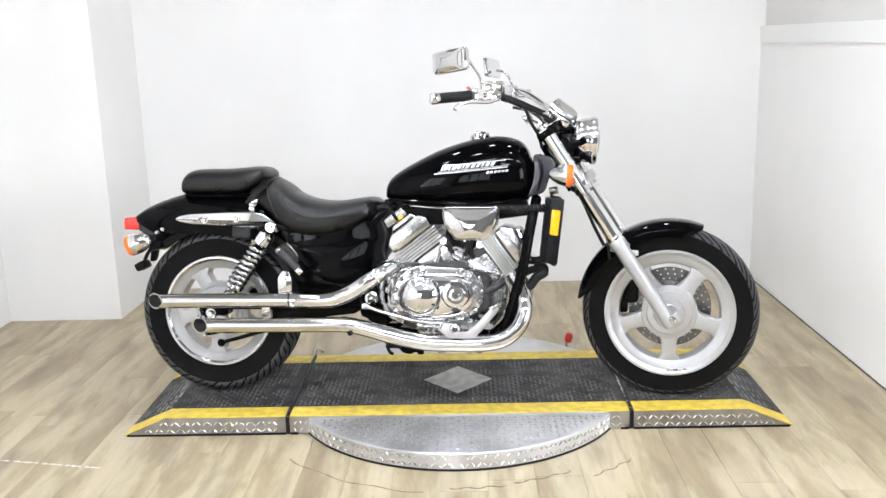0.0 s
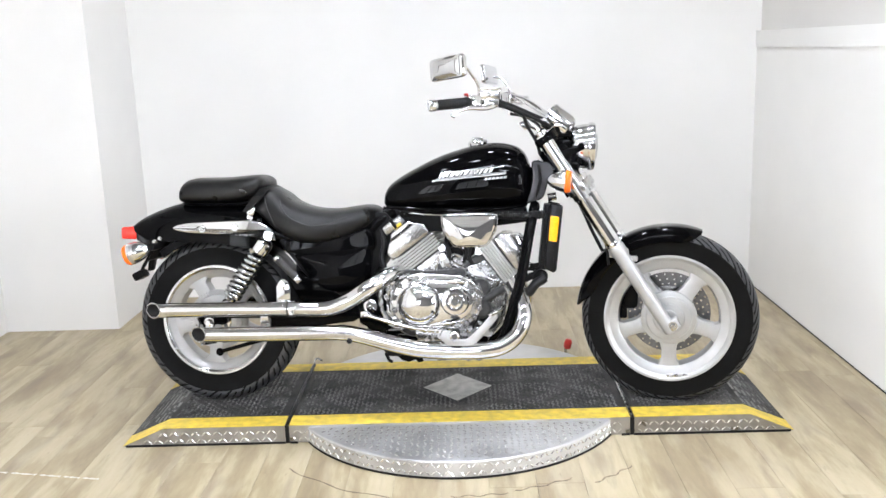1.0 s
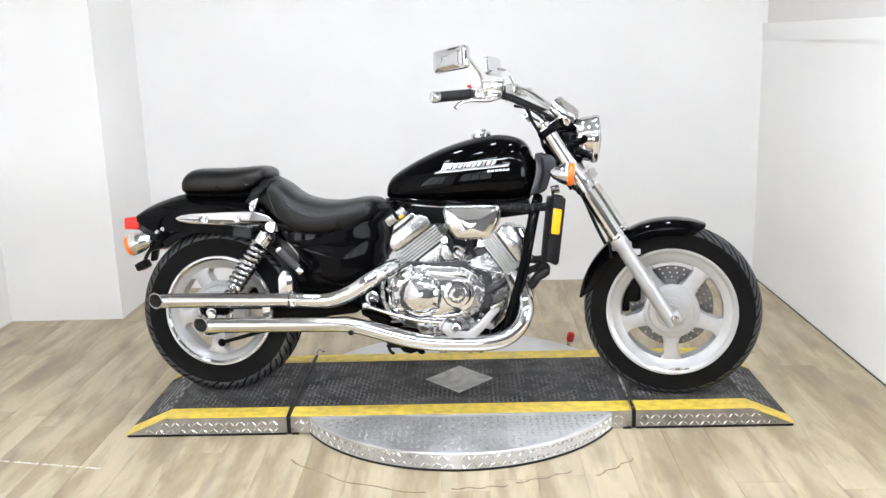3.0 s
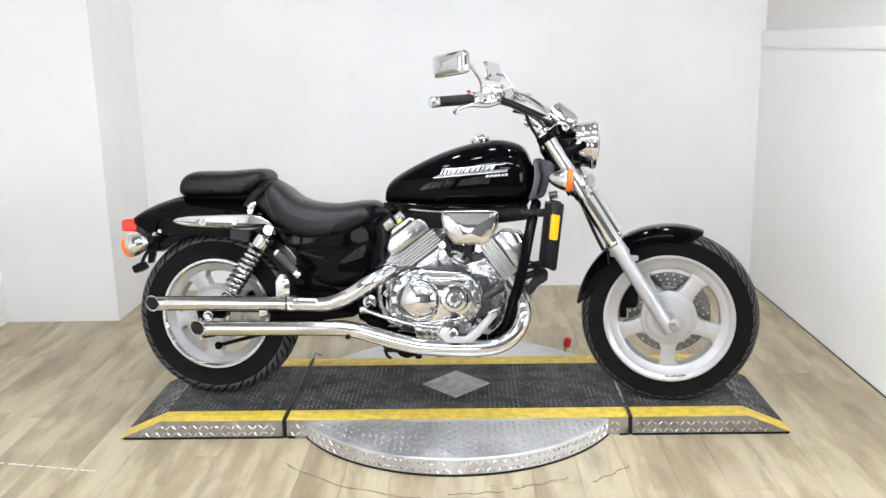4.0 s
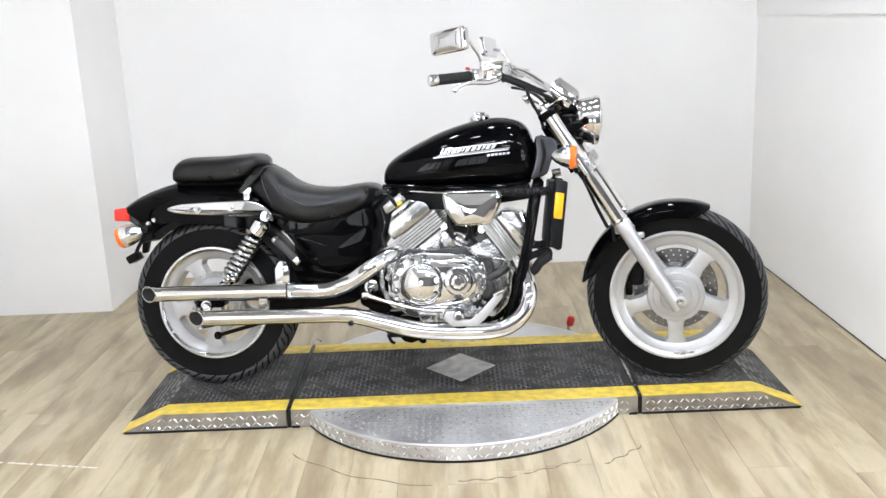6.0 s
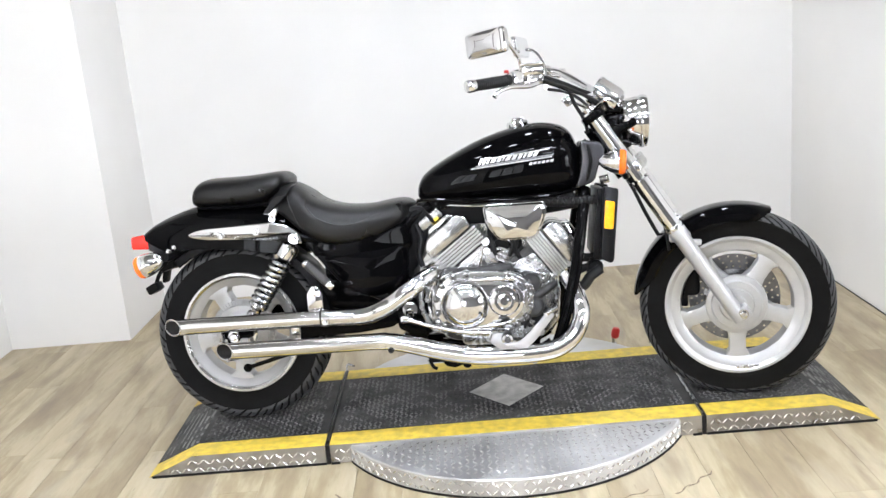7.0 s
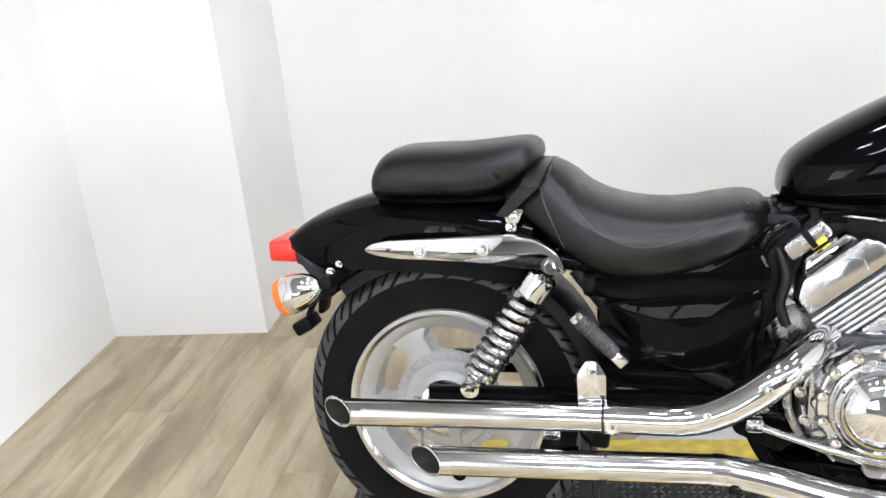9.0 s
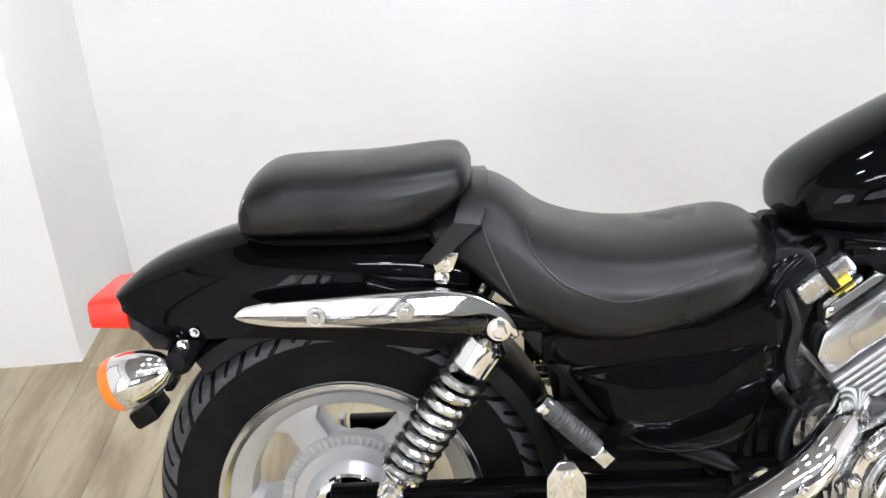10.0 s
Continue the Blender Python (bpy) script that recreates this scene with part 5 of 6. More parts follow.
        part("side_reflector", g if s < 0 else mirrored(g), AMBER, rad, "amber side reflector")
    part("radiator_cap", tube([(0.410, -0.120, 0.745), (0.440, -0.120, 0.750)], 0.014, 12), CHROME, rad)
    hose = [(0.220, -0.130, 0.690), (0.262, -0.150, 0.687), (0.322, -0.160, 0.684), (0.398, -0.165, 0.688)]
    ribbed = [0.0135 + (0.0027 if i % 4 < 2 else 0) for i in range(len(smooth_line(hose, 30)))]
    part("radiator_hose", tube(hose, ribbed, 16, 30), BLACKRUB, bike, "ribbed black hose")
    for s in (-1, 1):
        poly = rounded([(0.352, 0.880), (0.420, 0.870), (0.436, 0.838), (0.408, 0.790), (0.396, 0.742), (0.330, 0.722), (0.345, 0.760), (0.358, 0.820)], 0.02)
        g = prism(poly, -0.135, -0.060, 0.012, 0.004)
        part("frame_shroud", g if s < 0 else mirrored(g), SHROUD, bike, "grey plastic cover at the steering head")
        g2 = prism(rounded([(0.372, 0.864), (0.384, 0.862), (0.392, 0.810), (0.376, 0.750), (0.364, 0.746), (0.378, 0.810)], 0.005), -0.1415, -0.130, 0.002)
        part("shroud_rib", g2 if s < 0 else mirrored(g2), PLASTIC, bike)
    horn = part("horn", moved(joined(lathe([(0, -0.012), (0.020, -0.012), (0.030, -0.004), (0.031, 0.006), (0.018, 0.014), (0, 0.014)], (0, 0, 0), (0.5, -0.8, -0.2), 20), block(-0.010, 0.010, 0.030, 0.030, 0.030, 0.022, 0.004, 0.006)), pose(0.378, -0.125, 0.462)), PLASTIC, bike, "black horn on a bent bracket")
    part("horn_bracket", joined(tube([(0.392, -0.11, 0.53), (0.384, -0.118, 0.500), (0.374, -0.118, 0.480)], 0.007, 10), block(0.346, -0.130, 0.500, 0.034, 0.030, 0.026, 0.005, 0.006), tube([(0.330, -0.135, 0.520), (0.352, -0.140, 0.505), (0.385, -0.140, 0.512)], 0.008, 10)), PLASTIC, horn)
    part("frame_bolt", hexbolt((0.330, -0.165, 0.512), 0.010, 0.016), POLISHED, bike)
    # side stand on the far side
    st = part("side_stand", tube([(-0.050, 0.130, 0.215), (-0.150, 0.150, 0.215), (-0.280, 0.155, 0.225), (-0.300, 0.165, 0.215)], 0.012, 12), SATIN, bike)
    # underside clutter
    part("sump", prism(rounded([(-0.120, 0.260), (0.150, 0.255), (0.165, 0.215), (0.120, 0.188), (-0.060, 0.186), (-0.120, 0.205)], 0.02), -0.120, 0.120, 0.01), SATIN, bike)
    for c, sz in (((-0.165, -0.02, 0.235), (0.060, 0.12, 0.050)), ((-0.140, -0.05, 0.205), (0.035, 0.05, 0.050)), ((-0.105, -0.04, 0.182), (0.030, 0.04, 0.034)), ((-0.030, -0.06, 0.172), (0.160, 0.05, 0.022))):
        part("underside_bracket", block(*c, *sz, 0.006, 0.010), SATIN, bike)
    part("oil_drain", hexbolt((0.02, -0.04, 0.166), 0.012, 0.012, (0, 0, -1)), CASTALU, bike)
    part("stand_spring", tube([(-0.150, -0.05, 0.220), (-0.135, -0.06, 0.195), (-0.118, -0.06, 0.182), (-0.090, -0.055, 0.178)], 0.010, 10), SATIN, bike)


def engine():
    poly = rounded([(-0.175, 0.470), (-0.060, 0.500), (0.060, 0.475), (0.150, 0.470), (0.205, 0.380), (0.190, 0.300), (0.130, 0.250), (-0.100, 0.255), (-0.172, 0.320)], 0.03, 5)
    low = rounded([(-0.172, 0.430), (-0.060, 0.452), (0.060, 0.450), (0.140, 0.432), (0.196, 0.372), (0.182, 0.300), (0.125, 0.252), (-0.100, 0.256), (-0.172, 0.320)], 0.03, 5)
    eng = part("crankcase", prism(low, -0.168, 0.168, 0.012), CASTDARK, bike, "cast engine crankcase, gap shade put into its colour")
    part("upper_crankcase", prism(poly, -0.122, 0.122, 0.010), CASTALU, bike, "cast aluminium upper crankcase")
    # big polished side cover with two round faces
    def stadium(cx0, cz0, r0, cx1, cz1, r1, n=28):
        d = math.atan2(cz1 - cz0, cx1 - cx0)
        L = math.hypot(cx1 - cx0, cz1 - cz0)
        off = math.acos(max(-1, min(1, (r0 - r1) / L)))
        pts = [(cx0 + r0 * math.cos(d + off + (2 * math.pi - 2 * off) * i / n), cz0 + r0 * math.sin(d + off + (2 * math.pi - 2 * off) * i / n)) for i in range(n + 1)]
        pts += [(cx1 + r1 * math.cos(d - off + 2 * off * i / n), cz1 + r1 * math.sin(d - off + 2 * off * i / n)) for i in range(n + 1)]
        return pts
    base = stadium(-0.048, 0.374, 0.086, 0.078, 0.378, 0.076)
    part("cover_flange", prism(base, -0.150, -0.085, 0.003), CASTALU, eng)
    part("clutch_cover", prism(stadium(-0.048, 0.374, 0.079, 0.076, 0.379, 0.064), -0.168, -0.145, 0.008), CHROME, eng, "chrome engine side cover")
    part("round_cover", lathe([(0.0, -0.196), (0.037, -0.193), (0.057, -0.184), (0.067, -0.174), (0.070, -0.166), (0.0, -0.160)], (-0.050, 0, 0.374), (0, 1, 0), 56), CHROME, eng, "domed chrome cover")
    part("ring_trim", lathe([(0.069, -0.172), (0.073, -0.175), (0.077, -0.172), (0.077, -0.166), (0.069, -0.166)], (-0.050, 0, 0.374), (0, 1, 0), 56, closed=True), CHROME, eng)
    part("timing_cover", joined(lathe([(0.0, -0.186), (0.012, -0.186), (0.014, -0.181), (0.022, -0.180), (0.024, -0.184), (0.031, -0.184), (0.033, -0.177), (0.045, -0.175), (0.050, -0.169), (0.053, -0.164), (0, -0.160)], (0.076, 0, 0.381), (0, 1, 0), 48)), CHROME, eng, "ringed chrome timing cover")
    for i, (x, z) in enumerate(base[::7]):
        part("case_bolt", hexbolt((-0.0 + x * 0.96 - 0.0, -0.150, 0.376 + (z - 0.376) * 0.95), 0.006, 0.009), POLISHED, eng)
    # pads and ribs on the crankcase
    part("breather_cover", prism(rounded([(-0.050, 0.478), (0.030, 0.470), (0.110, 0.460), (0.120, 0.490), (0.030, 0.505), (-0.040, 0.508)], 0.01), -0.130, -0.060, 0.005), CASTALU, eng)
    part("rear_case", prism(rounded([(-0.185, 0.450), (-0.135, 0.470), (-0.120, 0.400), (-0.140, 0.310), (-0.180, 0.300), (-0.205, 0.360)], 0.015), -0.110, 0.110, 0.006), CASTALU, eng)
    part("case_rib", prism(rounded([(-0.172, 0.462), (-0.150, 0.468), (-0.128, 0.420), (-0.132, 0.330), (-0.112, 0.296), (-0.134, 0.290), (-0.160, 0.330), (-0.156, 0.420)], 0.006), -0.142, -0.110, 0.004), CASTALU, eng)
    for bx, bz in ((-0.146, 0.452), (-0.142, 0.378), (-0.140, 0.318)):
        part("rib_boss", lathe([(0, -0.152), (0.010, -0.151), (0.013, -0.146), (0.013, -0.130), (0, -0.130)], (bx, 0, bz), (0, 1, 0), 20), POLISHED, eng)
    part("upper_case", prism(rounded([(-0.130, 0.470), (-0.040, 0.474), (0.010, 0.466), (0.020, 0.484), (-0.030, 0.498), (-0.120, 0.496)], 0.006), -0.140, -0.08, 0.005), CASTALU, eng)
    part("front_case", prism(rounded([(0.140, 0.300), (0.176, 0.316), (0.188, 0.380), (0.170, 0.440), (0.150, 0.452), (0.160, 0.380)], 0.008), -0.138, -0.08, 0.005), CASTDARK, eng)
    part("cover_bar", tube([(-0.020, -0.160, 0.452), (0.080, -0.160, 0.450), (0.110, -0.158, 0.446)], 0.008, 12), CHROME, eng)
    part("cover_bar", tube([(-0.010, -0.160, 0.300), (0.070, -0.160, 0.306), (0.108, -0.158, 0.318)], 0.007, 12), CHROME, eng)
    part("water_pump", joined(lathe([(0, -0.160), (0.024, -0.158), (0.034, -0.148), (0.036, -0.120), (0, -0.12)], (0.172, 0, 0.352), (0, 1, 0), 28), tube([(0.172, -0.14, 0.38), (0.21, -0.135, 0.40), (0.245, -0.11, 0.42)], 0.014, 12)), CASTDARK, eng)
    part("lower_case", prism(rounded([(-0.080, 0.292), (0.150, 0.292), (0.178, 0.262), (0.120, 0.232), (-0.060, 0.236)], 0.012), -0.140, -0.100, 0.006), CASTALU, eng)

    part("cover_body", prism(stadium(-0.048, 0.374, 0.103, 0.078, 0.378, 0.092), -0.141, -0.085, 0.006), CHROME_WARM, eng)
    # bosses with bolts all round the cover, and short ribs between it and the case
    for k, (x, z) in enumerate(stadium(-0.048, 0.374, 0.097, 0.078, 0.378, 0.086)[::4]):
        part("cover_boss", lathe([(0, -0.149), (0.0085, -0.148), (0.0110, -0.144), (0.0120, -0.130), (0, -0.130)], (x, 0, z), (0, 1, 0), 14), POLISHED, eng)
        part("cover_bolt", hexbolt((x, -0.148, z), 0.0055, 0.006), CHROME, eng)
    for x, z, l, turn in ((-0.158, 0.420, 0.050, 70), (-0.162, 0.345, 0.055, 100), (-0.128, 0.288, 0.050, 130), (0.172, 0.330, 0.050, 75), (0.168, 0.420, 0.045, 110), (-0.105, 0.470, 0.050, 25), (0.035, 0.276, 0.070, 4)):
        part("case_ribbing", moved(block(0, -0.128, 0, l, 0.030, 0.007, 0.002), pose(x, 0, z, 0, -turn, 0)), POLISHED, eng)
    # the covers stand well out from the cylinders above them
    for ob in eng.children:
        ob.matrix_basis = Matrix.Translation((0.006, -0.066, 0.010) if "cover" in ob.name or "ring" in ob.name else (0.002, -0.044, 0.006))
        if ob.name.split(".")[0] in ("breather_cover", "upper_case", "rear_case"):
            ob.matrix_basis = Matrix.Translation((-0.006, 0, 0))

    def bank(cx, cz, axis, length, thick, fins, name, s):
        """One cylinder, as a box in the frame (along, up) with polished fins."""
        a = V((axis[0], 0, axis[1])).normalized()
        p = V((a.z, 0, -a.x))
        m = Matrix(((p.x, 0, a.x, cx), (0, 1, 0, 0), (p.z, 0, a.z, cz), (0, 0, 0, 1)))
        y0, y1 = (-0.140, -0.010) if s < 0 else (0.010, 0.140)
        L = length
        # the core's dark colour paints the shade between the fins
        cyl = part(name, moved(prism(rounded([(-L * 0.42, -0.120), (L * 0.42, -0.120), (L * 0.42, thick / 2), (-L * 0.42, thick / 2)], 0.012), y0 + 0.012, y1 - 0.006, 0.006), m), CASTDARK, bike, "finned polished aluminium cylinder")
        for i in range(fins):
            h = -thick / 2 + thick * (i + 0.5) / fins
            part("fin", moved(prism(rounded([(-L / 2, h - 0.0039), (L / 2, h - 0.0039), (L / 2, h + 0.0039), (-L / 2, h + 0.0039)], 0.0036, 3), y0 - 0.006, y1, 0.003), m), FINALU, cyl)
        h0 = thick / 2 + 0.004
        part("cylinder_head", moved(prism(rounded([(-L * 0.48, h0), (L * 0.44, h0), (L * 0.47, h0 + 0.034), (L * 0.36, h0 + 0.060), (-L * 0.32, h0 + 0.060), (-L * 0.48, h0 + 0.036)], 0.008), y0 - 0.002, y1, 0.006), m), POLISHED, cyl, "polished cylinder head")
        part("head_cover", moved(prism(rounded([(-L * 0.30, h0 + 0.0605), (L * 0.32, h0 + 0.0605), (L * 0.26, h0 + 0.082), (-L * 0.20, h0 + 0.082)], 0.008), y0 + 0.010, y1, 0.008), m), CHROME, cyl, "chrome cam cover")
        part("head_notch", moved(prism(rounded([(-L * 0.24, h0 + 0.006), (L * 0.20, h0 + 0.006), (L * 0.24, h0 + 0.034), (L * 0.14, h0 + 0.050), (-L * 0.10, h0 + 0.046), (-L * 0.22, h0 + 0.030)], 0.006), y0 - 0.0035, y0 + 0.002, 0.0015), m), POLISHED, cyl)
        for u in (-L * 0.46, L * 0.46):
            part("head_bolt", moved(hexbolt((u, y0 - 0.002, -thick / 2 - 0.004), 0.008, 0.012), m), CHROME, cyl)
        part("cylinder_skirt", moved(prism(rounded([(-L * 0.36, -0.120), (L * 0.40, -0.120), (L * 0.46, -thick / 2 - 0.004), (-L * 0.20, -thick / 2 - 0.004)], 0.010), y0 + 0.002, y0 + 0.06, 0.005), m), CASTALU, cyl)
        part("skirt_rib", moved(prism(rounded([(-L * 0.10, -0.100), (-L * 0.04, -0.104), (L * 0.42, -thick / 2 - 0.012), (L * 0.38, -thick / 2 - 0.006)], 0.003), y0 - 0.006, y0 + 0.02, 0.003), m), POLISHED, cyl)
        # flat dark patch that paints a recess's shade on the skirt
        part("skirt_recess_shade", moved(prism(rounded([(-L * 0.02, -0.104), (L * 0.22, -0.104), (L * 0.24, -0.070)], 0.003), y0 - 0.0012, y0 + 0.004, 0.0008), m), CASTDARK, cyl)
        part("skirt_boss", moved(prism(rounded([(L * 0.26, -0.118), (L * 0.40, -0.118), (L * 0.44, -0.052), (L * 0.33, -0.048)], 0.008), y0 - 0.008, y0 + 0.02, 0.004), m), CASTALU, cyl)
        part("skirt_bolt", moved(hexbolt((L * 0.37, y0 - 0.006, -0.062), 0.007, 0.012), m), CHROME, cyl)
        return cyl

    for s in (-1, 1):
        bank(-0.058, 0.551, (-0.60, 0.80), 0.182, 0.062, 6, "rear_cylinder", s)
        bank(0.230, 0.522, (0.80, 0.60), 0.152, 0.058, 6, "front_cylinder", s)
    # carburettors and the dark clutter between the cylinders
    part("carburettor", joined(block(0.085, 0, 0.575, 0.10, 0.22, 0.11, 0.012, 0.03), lathe([(0, -0.120), (0.030, -0.118), (0.034, -0.10), (0.034, -0.05), (0, -0.05)], (0.075, 0, 0.545), (0, 1, 0), 24), lathe([(0, -0.122), (0.020, -0.120), (0.022, -0.10), (0, -0.10)], (0.128, 0, 0.560), (0, 1, 0), 20)), PLASTIC, bike, "dark carburettor between the cylinders")
    for pts, r, mat in (([(0.040, -0.128, 0.590), (0.055, -0.136, 0.550), (0.050, -0.130, 0.505), (0.070, -0.125, 0.480)], 0.009, BLACKRUB), ([(0.100, -0.132, 0.595), (0.120, -0.138, 0.560), (0.105, -0.130, 0.520)], 0.007, BLACKRUB),
                        ([(0.020, -0.125, 0.540), (0.045, -0.130, 0.535), (0.075, -0.130, 0.548), (0.110, -0.125, 0.530)], 0.006, CHROME), ([(0.150, -0.120, 0.590), (0.130, -0.130, 0.570), (0.128, -0.128, 0.530), (0.150, -0.12, 0.50)], 0.008, BLACKRUB),
                        ([(0.055, -0.125, 0.520), (0.085, -0.132, 0.505), (0.110, -0.128, 0.490)], 0.010, CASTALU), ([(-0.100, -0.10, 0.700), (-0.030, -0.12, 0.693), (0.040, -0.13, 0.690)], 0.0035, CHROME)):
        part("engine_line", tube(pts, r, 10), mat, bike)
    part("carb_bolt", hexbolt((0.112, -0.130, 0.582), 0.009, 0.012), CHROME, bike)
    part("thermostat", joined(lathe([(0, 0), (0.022, 0), (0.026, 0.006), (0.026, 0.03), (0, 0.034)], (0.090, -0.09, 0.52), (0, -1, 0.1), 20)), CASTALU, bike)
    # small fittings round the covers, and a dark slab painted as a crevice's shade
    part("starter_motor", lathe([(0, 0), (0.030, 0), (0.033, 0.006), (0.033, 0.07), (0, 0.07)], (0.168, -0.184, 0.432), (0, 1, 0), 24), CASTDARK, bike, "dark starter motor end")
    part("oil_filter", lathe([(0, -0.01), (0.030, -0.008), (0.036, 0.004), (0.036, 0.06), (0, 0.06)], (0.195, -0.180, 0.318), (0, 1, 0), 24), PLASTIC, bike, "black oil filter")
    part("case_gap_shade", prism(rounded([(-0.130, 0.500), (-0.020, 0.492), (0.110, 0.500), (0.120, 0.475), (-0.020, 0.466), (-0.140, 0.474)], 0.008), -0.168, -0.10, 0.003), CASTDARK, bike)
    part("clutch_wire", tube([(0.140, -0.185, 0.470), (0.162, -0.198, 0.420), (0.170, -0.196, 0.385), (0.158, -0.194, 0.330), (0.140, -0.188, 0.290)], 0.005, 8), BLACKRUB, bike)
    part("rear_hose", tube([(-0.160, -0.170, 0.470), (-0.185, -0.180, 0.430), (-0.188, -0.180, 0.370), (-0.160, -0.178, 0.310), (-0.110, -0.175, 0.288)], 0.008, 10), CASTALU, bike)
    part("rear_hose", tube([(-0.185, -0.120, 0.470), (-0.205, -0.128, 0.420), (-0.200, -0.125, 0.340)], 0.010, 10), BLACKRUB, bike)
    for bx, bz in ((-0.160, 0.445), (-0.168, 0.400), (-0.160, 0.350), (-0.120, 0.300), (0.150, 0.440), (0.168, 0.310), (0.125, 0.278), (0.040, 0.284), (-0.030, 0.284)):
        part("case_bolt", hexbolt((bx, -0.178, bz), 0.007, 0.014), POLISHED, eng)
    part("stay_plate", joined(block(0.100, -0.258, 0.198, 0.150, 0.008, 0.016, 0.003, 0.004), hexbolt((0.040, -0.261, 0.198), 0.007, 0.008), hexbolt((0.165, -0.261, 0.198), 0.007, 0.008)), CHROME, bike, "chrome pipe stay")
    # black fittings under the engine
    part("stand_bracket", joined(prism(rounded([(-0.135, 0.262), (-0.060, 0.250), (-0.030, 0.196), (-0.062, 0.176), (-0.088, 0.205), (-0.120, 0.212)], 0.008), -0.165, -0.120, 0.004), hexbolt((-0.100, -0.166, 0.236), 0.008, 0.010), tube([(-0.075, -0.150, 0.190), (-0.060, -0.152, 0.168), (-0.045, -0.150, 0.172)], 0.007, 8)), SATIN, bike, "black stand bracket")
    part("drain_bolt", hexbolt((0.020, -0.08, 0.205), 0.011, 0.02, (0, 0, -1)), SATIN, bike)
    tray = part("undertray", prism(rounded([(-0.218, 0.244), (-0.198, 0.202), (-0.180, 0.182), (-0.150, 0.186), (-0.128, 0.162), (-0.101, 0.155), (-0.062, 0.169), (0.077, 0.166), (0.177, 0.187), (0.192, 0.244)], 0.006), -0.122, 0.122, 0.005), SATIN, bike, "black undertray with hanging brackets")
    for bx in (0.013, 0.118):
        part("tray_stub", lathe([(0, 0), (0.012, 0), (0.011, 0.012), (0, 0.013)], (bx, -0.121, 0.172), (0, -1, 0), 16), POLISHED, tray)
    part("tray_bracket", joined(block(-0.155, -0.124, 0.196, 0.050, 0.016, 0.034, 0.003, 0.006), tube([(-0.185, -0.126, 0.190), (-0.172, -0.130, 0.165), (-0.160, -0.128, 0.158)], 0.006, 8), hexbolt((-0.150, -0.131, 0.200), 0.008, 0.010)), PLASTIC, tray)
    part("front_casting", prism(rounded([(0.130, 0.440), (0.236, 0.436), (0.266, 0.405), (0.254, 0.300), (0.200, 0.245), (0.130, 0.255)], 0.014), -0.116, 0.116, 0.006), CASTALU, bike)
    part("water_hose", tube([(0.300, -0.140, 0.420), (0.336, -0.150, 0.410), (0.362, -0.150, 0.440), (0.396, -0.140, 0.462)], 0.017, 14), BLACKRUB, bike)
    part("water_hose", tube([(0.318, -0.120, 0.452), (0.350, -0.130, 0.468), (0.390, -0.130, 0.474)], 0.013, 12), BLACKRUB, bike)
    part("pivot_plate", prism(rounded([(-0.286, 0.404), (-0.168, 0.400), (-0.150, 0.300), (-0.196, 0.262), (-0.278, 0.300)], 0.012), -0.136, -0.112, 0.005), SATIN, bike, "black swingarm pivot plate")
    # block added to fill the opening below the tank with black
    part("tank_gap_filler", prism(rounded([(-0.205, 0.640), (-0.195, 0.712), (0.330, 0.715), (0.345, 0.660), (0.060, 0.625)], 0.012), -0.078, 0.078, 0.006), PLASTIC, bike)
    # chrome air box cover
    poly = rounded([(0.030, 0.690), (0.232, 0.690), (0.228, 0.646), (0.197, 0.585), (0.182, 0.579), (0.086, 0.578), (0.072, 0.584), (0.039, 0.632)], 0.022, 5)
    air = part("air_box_cover", prism(poly, -0.180, -0.120, 0.014, 0.012), CHROME, bike, "chrome air box side cover")
    part("cover_rim", joined(prism([(x, z) for x, z in inset(poly, -0.004)], -0.157, -0.120, 0.004)), CHROME, air)
    part("air_box", block(0.125, 0, 0.655, 0.190, 0.22, 0.100, 0.012, 0.03), PLASTIC, bike)
    # ignition parts under the tank, behind the rear cylinder
    coil = part("ignition_coil", moved(joined(block(0, 0, 0, 0.085, 0.050, 0.034, 0.006, 0.01), tube([(-0.05, 0, 0), (-0.075, 0.0, -0.01)], 0.010, 10)), pose(-0.150, -0.085, 0.655, 0, -36, 0)), CASTALU, bike, "light grey coil with yellow tape")
    part("yellow_tape", moved(block(0.012, -0.028, -0.012, 0.030, 0.008, 0.010, 0.002), pose(-0.150, -0.085, 0.655, 0, -36, 0)), YELLOWTAG, coil)
    part("coil_bracket", moved(block(0.004, -0.028, 0.004, 0.012, 0.010, 0.040, 0.002), pose(-0.150, -0.085, 0.655, 0, -36, 0)), PLASTIC, coil)
    part("wiring", tube([(-0.200, -0.090, 0.640), (-0.185, -0.100, 0.590), (-0.195, -0.105, 0.540), (-0.185, -0.11, 0.500)], 0.010, 10), BLACKRUB, bike)
    part("under_tank_bracket", joined(block(0.07, -0.10, 0.704, 0.40, 0.02, 0.012, 0.003), block(-0.1, -0.095, 0.700, 0.03, 0.02, 0.03, 0.003)), SATIN, bike)


